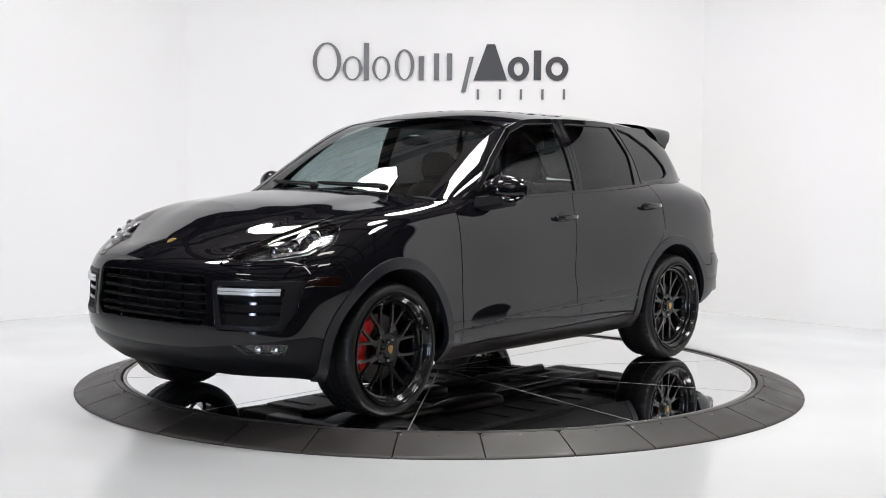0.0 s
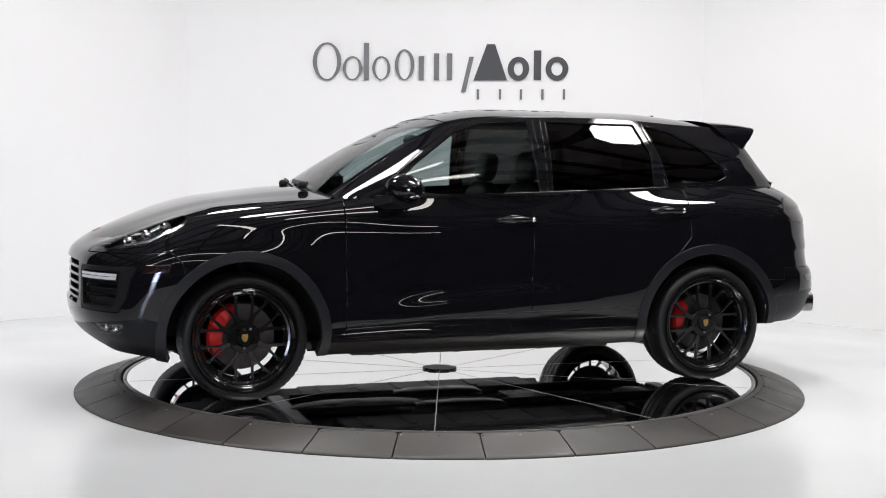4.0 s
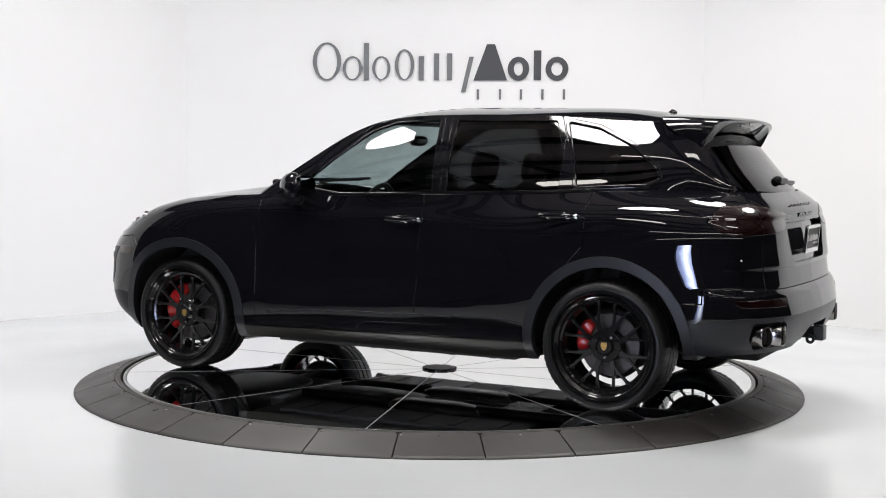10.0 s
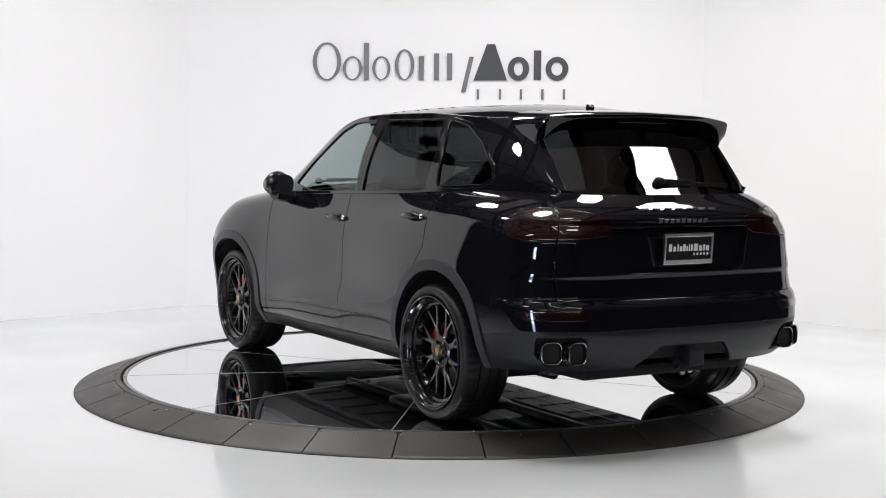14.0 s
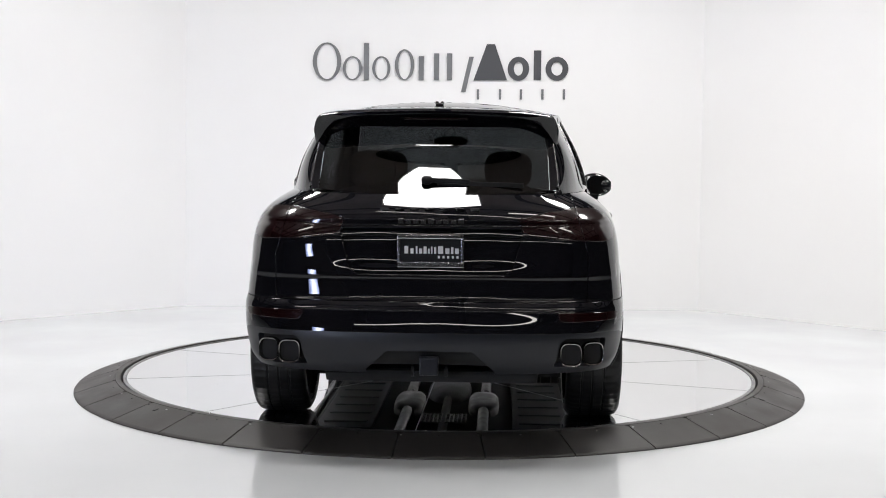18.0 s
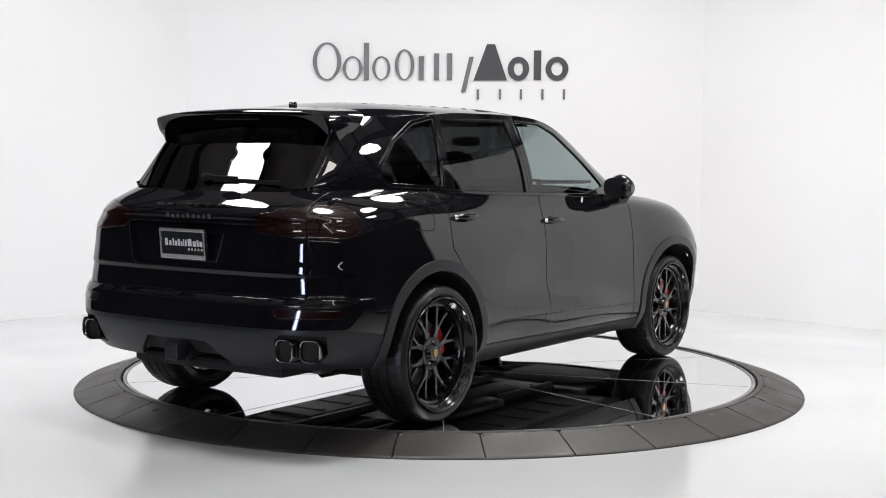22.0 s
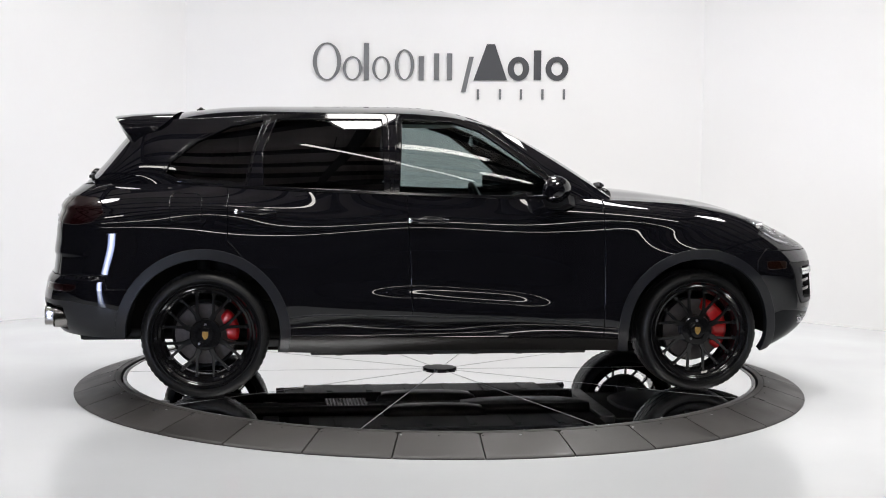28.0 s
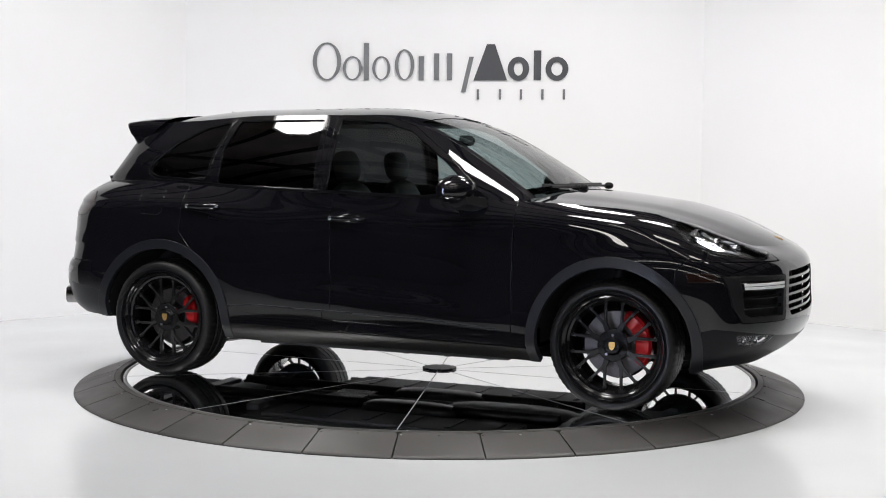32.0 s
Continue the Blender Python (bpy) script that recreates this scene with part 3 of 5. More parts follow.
def poly(points, ax=(0, 2), r=0.0):
    """Signed distance to a closed outline in two axes, its corners rounded by r."""
    pts = np.array(points, float)

    def f(V):
        p = V[:, list(ax)]
        d = np.full(len(p), 1e9)
        ins = np.zeros(len(p), bool)
        for a, b in zip(pts, np.roll(pts, -1, 0)):
            e, w = b - a, p - a
            t = np.clip((w @ e) / (e @ e), 0, 1)
            d = np.minimum(d, np.linalg.norm(w - t[:, None] * e, axis=1))
            c = (a[1] <= p[:, 1]) != (b[1] <= p[:, 1])
            with np.errstate(divide="ignore", invalid="ignore"):
                xx = a[0] + (p[:, 1] - a[1]) / (b[1] - a[1]) * e[0]
            ins ^= c & (p[:, 0] < xx)
        return np.where(ins, -d, d) - r
    return f


def circle(cx, cz, r):
    return lambda V: np.hypot(V[:, 0] - cx, V[:, 2] - cz) - r


def both(*fs):
    return lambda V: np.max([f(V) for f in fs], axis=0)


def either(*fs):
    return lambda V: np.min([f(V) for f in fs], axis=0)


def half(ax, at, sign=1):
    """Inside where the coordinate lies below (sign 1) or above (-1) the value."""
    return lambda V: sign * (V[:, ax] - at)


def sheet(name, mesh, mat, parent, side=1, thick=0.012, push=0.0, label="", bevel=0.0038):
    """A panel with turned-in edges; side -1 gives its mirror image."""
    V, N, T = mesh
    if len(T) == 0:
        return None
    V = V + N * push
    E = np.concatenate([T[:, [0, 1]], T[:, [1, 2]], T[:, [2, 0]]])
    key = np.sort(E, 1)
    u, inv, cnt = np.unique(key, axis=0, return_inverse=True, return_counts=True)
    rim = E[cnt[inv.ravel()] == 1]
    ids = np.unique(rim)
    if side < 0:
        V, N, T, rim = V * [1, -1, 1], N * [1, -1, 1], T[:, ::-1], rim[:, ::-1]
    faces = [tuple(t) for t in T]
    verts, normals = V, N
    if thick:
        bev = min(bevel, thick * .5)
        m = {int(i): len(V) + 3 * k for k, i in enumerate(ids)}
        sidev, siden = [], []
        mid = {}
        for a, b in rim:
            o = np.cross(V[b] - V[a], N[a])
            for i in (int(a), int(b)):
                mid[i] = mid.get(i, 0) + o
        for i in ids:
            o = mid[int(i)] / (np.linalg.norm(mid[int(i)]) + 1e-12)
            sidev += [V[i] + o * bev * .55 - N[i] * bev * .22, V[i] + o * bev * .8 - N[i] * bev, V[i] + o * bev * .8 - N[i] * thick]
            c = N[i] * .75 + o * .66
            siden += [c / (np.linalg.norm(c) + 1e-12), o, o]
        verts = np.concatenate([V, np.array(sidev)])
        normals = np.concatenate([N, np.array(siden)])
        for p, q in rim:
            a, b = m[int(p)], m[int(q)]
            faces += [(int(q), int(p), a, b), (b, a, a + 1, b + 1), (b + 1, a + 1, a + 2, b + 2)]
    ob = mesh_object(name, verts, faces, mat, True, normals)
    ob.parent = parent
    if label:
        ob["label"] = label
    return ob


def pair(name, mesh, mat, parent, **kw):
    return [sheet(name, mesh, mat, parent, side=k, **kw) for k in (1, -1)]


car = tagged(new("car"), "glossy black sport utility vehicle with black mesh wheels on a turntable", "car")

# lower body, left half
_s = np.linspace(0, S_END, 330)
_l = np.linspace(0, 1, 140)
BODY = outward(grid_mesh(flank(_s, _l)))
WHEEL_X, HUB_Z = 1.452, 0.356
ARCH_F, ARCH_R = (WHEEL_X, 0.358), (-WHEEL_X - .01, 0.358)
wheel_hole = either(both(circle(*ARCH_F, 0.436), half(1, .5, -1)), both(circle(*ARCH_R, 0.436), half(1, .5, -1)))
inner = clip(BODY, lambda V: -wheel_hole(V))
rest = inner

def whole(mesh):
    """A half panel and its mirror image as one mesh."""
    V, N, T = mesh
    return np.concatenate([V, V * [1, -1, 1]]), np.concatenate([N, N * [1, -1, 1]]), np.concatenate([T, T[:, ::-1] + len(V)])


def corner(points, r=0.0):
    """Outline in height and in a length that runs on round the rear corner."""
    g = poly([(u, z) for u, z in points], (0, 1), r)
    return both(lambda V: g(np.stack([np.abs(V[:, 1]) + V[:, 0] + 2.30, V[:, 2]], 1)), half(0, -1.6))


def band(z0, z1):
    return lambda V: np.abs(V[:, 2] - (z0 + z1) / 2) - (z1 - z0) / 2


# arch cladding
f_arch, rest = split(rest, both(circle(*ARCH_F, 0.490), half(1, .5, -1)), 0.001)
r_arch, rest = split(rest, both(circle(*ARCH_R, 0.491), half(1, .5, -1)), 0.001)
pair("wheel_arch_trim", f_arch, CLAD, car, push=0.008, thick=0.035, label="satin black wheel arch trim")
pair("wheel_arch_trim", r_arch, CLAD, car, push=0.008, thick=0.035, label="satin black wheel arch trim")
# sill
sill, rest = split(rest, both(poly([(1.1, .0), (1.1, .312), (-1.1, .350), (-1.1, 0)]), half(1, .5, -1)))
pair("sill_trim", sill, SILLM, car, push=0.004, label="satin black sill trim")

# front bumper with its openings
SEAM_F = poly([(3, 0), (3, .83), (2.215, .83), (2.0, .835), (1.86, .85), (1.80, .78), (1.78, .3), (1.6, 0)])
f_bumper, rest = split(rest, both(either(SEAM_F, both(half(1, .475), half(0, 2.0, -1))), half(0, 1.2, -1)))
GRILLE = poly([(-.405, .76), (0, .768), (.405, .76), (.435, .58), (.40, .535), (-.40, .535), (-.435, .58)], (1, 2), 0.012)
SURROUND = poly([(.475, .748), (.845, .755), (.825, .60), (.79, .515), (.50, .515)], (1, 2), 0.006)
INTAKE = poly([(.50, .725), (.785, .728), (.775, .56), (.75, .54), (.53, .54)], (1, 2), 0.008)
FOG = poly([(.575, .428), (.795, .434), (.775, .392), (.62, .388)], (1, 2), 0.008)
LIP = lambda V: V[:, 2] - (.395 + .075 * (np.abs(V[:, 1]) / .83) ** 2 - .06 * np.clip((2.0 - V[:, 0]) / .2, 0, 1))
front = half(0, 1.95, -1)
g_hole, f_bumper = split(f_bumper, both(GRILLE, front), 0.001)
surround, f_bumper = split(f_bumper, both(SURROUND, front))
i_hole, surround = split(surround, INTAKE, 0.0005)
f_lip, f_bumper = split(f_bumper, LIP, 0.0015)
fog, f_lip = split(f_lip, both(FOG, front), 0.0005)
marker, f_bumper = split(f_bumper, poly([(1.868, .770), (2.005, .765), (1.998, .735), (1.876, .733)], r=0.006), 0.001)
fender, rest = split(rest, half(0, .872, -1))
HEADLAMP = both(poly([(2.232, .868), (2.222, .846), (2.122, .852), (1.977, .878), (1.85, .94), (1.765, 1.015), (1.755, 1.05), (1.78, 1.075), (1.884, 1.06), (2.042, .985), (2.184, .912)], r=0.004), half(1, .40, -1))
head, fender = split(fender, HEADLAMP, 0.0015)
f_door, rest = split(rest, lambda V: -(V[:, 0] + .30 + (1.18 - V[:, 2]) * -.045))
r_door, rest = split(rest, both(poly([(0, 2), (-1.328, 2), (-1.325, .90), (-1.24, .80), (-1.05, .60), (-.95, 0), (0, 0)]), half(1, .5, -1)))
# tail
r_bumper, rest = split(rest, both(either(half(2, .695), lambda V: np.maximum(V[:, 2] - .62, V[:, 0] - 9)), either(both(half(0, -2.0), half(2, .695)), half(2, .62)), half(0, -1.7)))
LAMP_R = corner([(.43, 1.085), (.435, 1.035), (.46, 1.012), (.62, .997), (.95, .985), (1.10, 1.0), (1.16, 1.05), (1.11, 1.10), (1.03, 1.13), (.80, 1.135), (.62, 1.118)], 0.006)
tail, rest = split(rest, LAMP_R, 0.0028)
TAILGATE = poly([(-.735, .4), (.735, .4), (.755, .9), (.70, 1.10), (.62, 1.4), (-.62, 1.4), (-.70, 1.1), (-.755, .9)], (1, 2))
tailgate, quarter = split(rest, both(TAILGATE, half(0, -1.9)))
tail_in, tail_out = split(tail, TAILGATE)
RECESS = both(poly([(-.435, 1.035), (.435, 1.035), (.385, .855), (.345, .825), (-.345, .825), (-.385, .855)], (1, 2), 0.008), half(0, -2))
recess, tailgate = split(tailgate, RECESS, 0.0005)
reflector, r_bumper = split(r_bumper, corner([(.54, .645), (.56, .608), (1.0, .612), (1.04, .640)], 0.003), 0.001)
r_lower, r_bumper = split(r_bumper, lambda V: V[:, 2] - (.552 - .05 * np.clip((V[:, 0] + 2.2) / .3, 0, 1)), 0.0015)
EXHAUST = both(corner([(.555, .50), (.575, .395), (.84, .385), (.90, .44), (.885, .515), (.58, .52)], 0.01), half(2, .6))
e_hole, r_lower = split(r_lower, EXHAUST, 0.0005)
d_hole, r_lower = split(r_lower, both(poly([(-.20, .455), (.20, .455), (.30, .36), (.30, .2), (-.30, .2), (-.30, .36)], (1, 2), 0.01), half(0, -2)), 0.0005)

pair("fender", fender, PAINT, car)
pair("front_door", f_door, PAINT, car)
pair("rear_door", r_door, PAINT, car)
sheet("quarter_panel", quarter, PAINT, car)
flap, flap_side = split(quarter, poly([(-1.615, 1.04), (-1.615, 1.13), (-1.505, 1.125), (-1.505, 1.035)], r=0.034), 0.003)
quarter_right = sheet("quarter_panel", flap_side, PAINT, car, side=-1)
sheet("fuel_flap", flap, PAINT, quarter_right, side=-1)
front_bumper = sheet("front_bumper", whole(f_bumper), PAINT, car, thick=0.03)
def proud(mesh, far):
    """How far the rear bumper stands out, tapering to nothing along the flank."""
    t = np.clip((-1.98 - mesh[0][:, 0]) / .25, 0, 1)
    return (far * t * t * (3 - 2 * t))[:, None]


r_bumper_w, r_lower_w = whole(r_bumper), whole(r_lower)
rear_bumper = sheet("rear_bumper", r_bumper_w, PAINT, car, thick=0.025, push=proud(r_bumper_w, .004))
sheet("front_lip", whole(f_lip), LIPM, front_bumper, thick=0.02, label="satin black lower lip")
sheet("rear_apron", r_lower_w, CLAD, rear_bumper, thick=0.03, push=proud(r_lower_w, .002), label="satin black rear apron")
tailgate = sheet("tailgate", whole(tailgate), PAINT, car, thick=0.032)
sheet("plate_recess", whole((recess[0], recess[1], recess[2])), PAINT, tailgate, thick=0, push=-0.03)
for sd in (1, -1):
    sheet("tail_lamp", tail_out, REDLENS, car, side=sd, push=0.003, label="smoked red tail lamp")
    sheet("tailgate_lamp", tail_in, REDLENS, tailgate, side=sd, push=0.003, label="smoked red tail lamp")
    sheet("reflector", reflector, REDBAR, rear_bumper, side=sd, push=proud(reflector, .004) + .002, label="dark red reflector strip")
    sheet("side_marker", marker, AMBER, front_bumper, side=sd, push=0.002, label="amber side marker")
    sheet("exhaust_well", e_hole, DARK, rear_bumper, side=sd, thick=0, push=-0.03)
    # side air intake
    sheet("intake_surround", surround, PLASTIC, front_bumper, side=sd, thick=0.04, push=0.001, label="satin black intake frame")
    sheet("intake_back", i_hole, DARK, front_bumper, side=sd, thick=0, push=-0.045)
    for z in (.645, .592):
        sheet("intake_slat", clip(i_hole, band(z - .006, z + .006)), GLOSSBLACK, front_bumper, side=sd, push=-0.012, thick=0.03)
    strip = clip(i_hole, band(.684, .722))
    day = sheet("day_lamp", strip, GLOSSBLACK, front_bumper, side=sd, push=0.004, thick=0.03, label="slim white daytime lamp")
    for z in (.694, .712):
        sheet("light_bar", clip(clip(strip, band(z - .0055, z + .0055)), lambda V: np.abs(np.abs(V[:, 1]) - .64) - .138), LAMPWHITE, day, side=sd, push=0.007, thick=0.006, label="white light bar")
    # fog lamp
    fl = sheet("fog_lamp", fog, GLASS_LAMP, front_bumper, side=sd, thick=0, push=0.002, label="clear fog lamp")
    sheet("fog_housing", fog, BOWL, fl, side=sd, thick=0, push=-0.03)
    for yy, xx in ((.665, 2.185), (.735, 2.135)):
        bm = bmesh.new()
        lathe_bm(bm, [(.0005, .004), (.010, .002), (.014, -.004), (.019, .006), (.020, -.03)], 18, look((xx, sd * yy, .410), (xx - 1, sd * (yy - .35), .41)))
        part("fog_bulb", bm, CHROME, fl, "chrome fog lamp reflector", smooth=True)
sheet("diffuser_back", whole(d_hole), DARK, rear_bumper, thick=0, push=-0.05)
grille = sheet("grille", whole((g_hole[0], g_hole[1], g_hole[2])), DARK, front_bumper, thick=0, push=-0.10, label="black radiator grille")
for z in (.732, .686, .640, .594, .556):
    sheet("grille_slat", whole(clip(g_hole, band(z - .005, z + .005))), GLOSSBLACK, grille, push=-0.012, thick=0.035)
for y in (.07, .20, .33):
    for sd in (1, -1):
        sheet("grille_upright", clip(g_hole, lambda V: np.abs(V[:, 1] - y) - .006), DARK, grille, side=sd, push=-0.06, thick=0.02)

# headlamps
for sd in (1, -1):
    hl = sheet("headlamp", head, GLASS_LAMP, car, side=sd, thick=0, push=0.001, label="clear headlamp with chrome projectors")
    sheet("lamp_bowl", head, BOWL, hl, side=sd, thick=0, push=-0.055)
    sheet("lamp_rim", clip(head, lambda V: -(HEADLAMP(V) + .009)), GLOSSBLACK, hl, side=sd, push=0.0005, thick=0.05)
    for x, y, z, r in ((1.885, .755, .960, .040), (1.985, .715, .922, .034), (2.075, .655, .893, .026)):
        bm = bmesh.new()
        lathe_bm(bm, [(.0005, .006), (r * .55, .002), (r * .7, -.004), (r, .008), (r * 1.08, .004), (r * 1.02, -.03)], 24,
                 look((x, sd * y, z), (x - 1, sd * (y - .25), z - .12)))
        part("projector", bm, SMOKECHROME, hl, "chrome headlamp projector", smooth=True)
    for dz, w, x0, x1 in ((.012, .005, 1.93, 2.20), (.034, .004, 1.90, 2.10), (.078, .004, 1.83, 2.05)):
        base = lambda V: np.interp(V[:, 0], [1.775, 1.85, 1.977, 2.122, 2.222], [1.018, .945, .878, .852, .846])
        lo = clip(clip(head, lambda V: np.abs(V[:, 2] - base(V) - dz) - w), lambda V: np.abs(V[:, 0] - (x0 + x1) / 2) - (x1 - x0) / 2)
        sheet("light_guide", lo, LAMPWHITE if dz < .02 else CHROME, hl, side=sd, push=-0.018, thick=0.012, label="pale light guide")

# dark inner shell behind the shut lines
HOLES = either(both(either(GRILLE, INTAKE, FOG), half(0, 1.9, -1)), both(HEADLAMP, half(1, .35, -1)), EXHAUST, RECESS,
               both(poly([(-.20, .455), (.20, .455), (.30, .36), (.30, .2), (-.30, .2), (-.30, .36)], (1, 2), 0.01), half(0, -2)))
V, N, T = clip(inner, lambda V: -np.minimum(either(circle(*ARCH_F, 0.45), circle(*ARCH_R, 0.45))(V), HOLES(V)))
sheet("inner_frame", whole((V - N * 0.014, N, T)), DARK, car, thick=0)

# hood
_hs = np.linspace(S_KNOTS[2 + 9], S_END, 110)
_b = belt(_hs)
_cz = np.interp(_b[:, 0], [.9, 1.129, 1.607, 1.85, 2.05, 2.2, 2.25], [1.190, 1.182, 1.118, 1.055, .985, .925, .895])
_cz = np.maximum(np.convolve(np.pad(_cz, 6, mode="edge"), np.ones(13) / 13, "valid"), _b[:, 2] - .012)
_u = np.linspace(0, 1, 50)
_g = np.zeros((len(_hs), len(_u), 3))
for i, (b, z) in enumerate(zip(_b, _cz)):
    _g[i, :, 0], _g[i, :, 1] = b[0], b[1] * _u
    _g[i, :, 2] = z + (b[2] - z) * _u ** 2.1
    _e = np.clip((_u - .52) / .30, 0, 1)
    _g[i, :, 2] += .008 * (1 - _e * _e * (3 - 2 * _e)) * np.clip((2.16 - b[0]) / .35, 0, 1)
HOOD = outward(grid_mesh(_g))
hood = sheet("hood", whole(clip(HOOD, lambda V: 1.055 - .13 * (V[:, 1] / .8) ** 2 - V[:, 0])), PAINT, car, thick=0.012)
cowl = clip(HOOD, lambda V: V[:, 0] - 1.06)
sheet("cowl", whole(cowl), PLASTIC, car, thick=0, push=-0.022)

# greenhouse sides
_t = np.linspace(0, 1, 220)
_rail = spline(ROOF_T, np.array(RAIL), _t)
_crown = spline(ROOF_T, np.array(CROWN), _t)
_low = belt(np.interp(_t, ROOF_T, ST_S))
_w = np.linspace(0, 1, 60)
_g = np.zeros((len(_t), len(_w), 3))
for k, w in enumerate(_w):
    _g[:, k] = _low + (_rail - _low) * w
    _g[:, k, 1] += 0.028 * math.sin(math.pi * w) * np.minimum(1, (_rail[:, 2] - _low[:, 2]) / .3)
SIDE = outward(grid_mesh(_g))
WIN_F = poly([(.30, 1.165), (.575, 1.205), (.39, 1.36), (.15, 1.53), (-.02, 1.583), (-.31, 1.594), (-.335, 1.175)], r=0.008)
WIN_R = poly([(-.435, 1.185), (-.44, 1.594), (-1.045, 1.588), (-1.125, 1.40), (-1.115, 1.21)], r=0.008)
WIN_Q = poly([(-1.235, 1.232), (-1.20, 1.40), (-1.13, 1.578), (-1.30, 1.545), (-1.50, 1.45), (-1.655, 1.325), (-1.672, 1.275), (-1.61, 1.25)], r=0.01)
w_f, rest = split(SIDE, WIN_F, 0.001)
w_r, rest = split(rest, WIN_R, 0.001)
w_q, rest = split(rest, WIN_Q, 0.001)
pair("front_side_window", w_f, GLASS_SIDE, car, thick=0, push=-0.011)
pair("rear_side_window", w_r, GLASS_DARK, car, thick=0, push=-0.011)
pair("quarter_window", w_q, GLASS_DARK, car, thick=0, push=-0.009)
fr_f, rest = split(rest, both(lambda V: WIN_F(V) - .030, half(2, 1.13, -1)), 0.0032)
fr_r, rest = split(rest, both(lambda V: WIN_R(V) - .032, half(0, -1.125, -1)), 0.0032)
fr_q, rest = split(rest, lambda V: WIN_Q(V) - .016, 0.0032)
pair("window_frame", fr_f, GLOSSBLACK, car, thick=0.016, bevel=0.007)
pair("window_frame", fr_r, GLOSSBLACK, car, thick=0.016, bevel=0.007)
pair("window_frame", fr_q, GLOSSBLACK, car, thick=0.016, push=0.004, bevel=0.008)
fr_b, rest = split(rest, poly([(-.6, 1.1), (-.6, 1.3), (-.02, 1.3), (-.02, 1.1)]), 0.0)
pair("window_post", fr_b, GLOSSBLACK, car, thick=0.01)
for piece in islands(rest):
    pair("roof_pillar", piece, PAINT, car, thick=0.012, bevel=0.006)
pair("belt_trim", clip(clip(SIDE, lambda V: np.abs(V[:, 0] + .35) - 1.0), lambda V: V[:, 2] - np.interp(V[:, 0], [-1.4, -.95, -.3, .4, .9], [1.215, 1.192, 1.172, 1.152, 1.147])), GLOSSBLACK, car, push=0.006, thick=0.01, label="gloss black window sill trim")

# roof, windscreen and rear window
_u = np.linspace(0, 1, 60)
_g = np.zeros((len(_t), len(_u), 3))
for k, u in enumerate(_u):
    f = 1 - u ** 2.3
    _g[:, k] = _rail + (_crown - _rail) * f
    _g[:, k, 1] = _rail[:, 1] * u
ROOF = outward(grid_mesh(_g))
wscreen, rest = split(ROOF, both(half(0, .17, -1), poly([(.1, -.57), (.1, .57), (.2, .60), (1.2, .75), (1.2, -.75), (.2, -.6)], (0, 1))), 0.001)
rglass, roof = split(rest, both(half(0, -1.80), half(2, 1.58), poly([(-1.7, -.545), (-1.9, -.562), (-3, -.60), (-3, .60), (-1.9, .562), (-1.7, .545)], (0, 1))), 0.001)
sheet("windscreen", whole(wscreen), GLASS_FRONT, car, thick=0, push=-0.003)
sheet("rear_window", whole(rglass), GLASS_DARK, car, thick=0, push=-0.003)
sheet("roof", whole(roof), PAINT, car, thick=0)


# ---- wheels ----
def spoke_bar(bm, a, b, w0, w1, t0, t1):
    """A tapered bar from a to b in the wheel's plane, with a chamfered front."""
    a, b = Vector(a), Vector(b)
    d = (b - a).normalized()
    n = Vector((0, 0, 1)).cross(d).normalized()
    ends = []
    for p, w, t in ((a, w0, t0), (b, w1, t1)):
        ends.append([bm.verts.new(p + n * x + Vector((0, 0, z))) for x, z in ((-w * .8, -t), (-w, -t * .25), (-w * .75, 0), (w * .75, 0), (w, -t * .25), (w * .8, -t))])
    for i in range(6):
        j = (i + 1) % 6
        bm.faces.new((ends[0][i], ends[0][j], ends[1][j], ends[1][i]))
    bm.faces.new(ends[0][::-1]), bm.faces.new(ends[1])


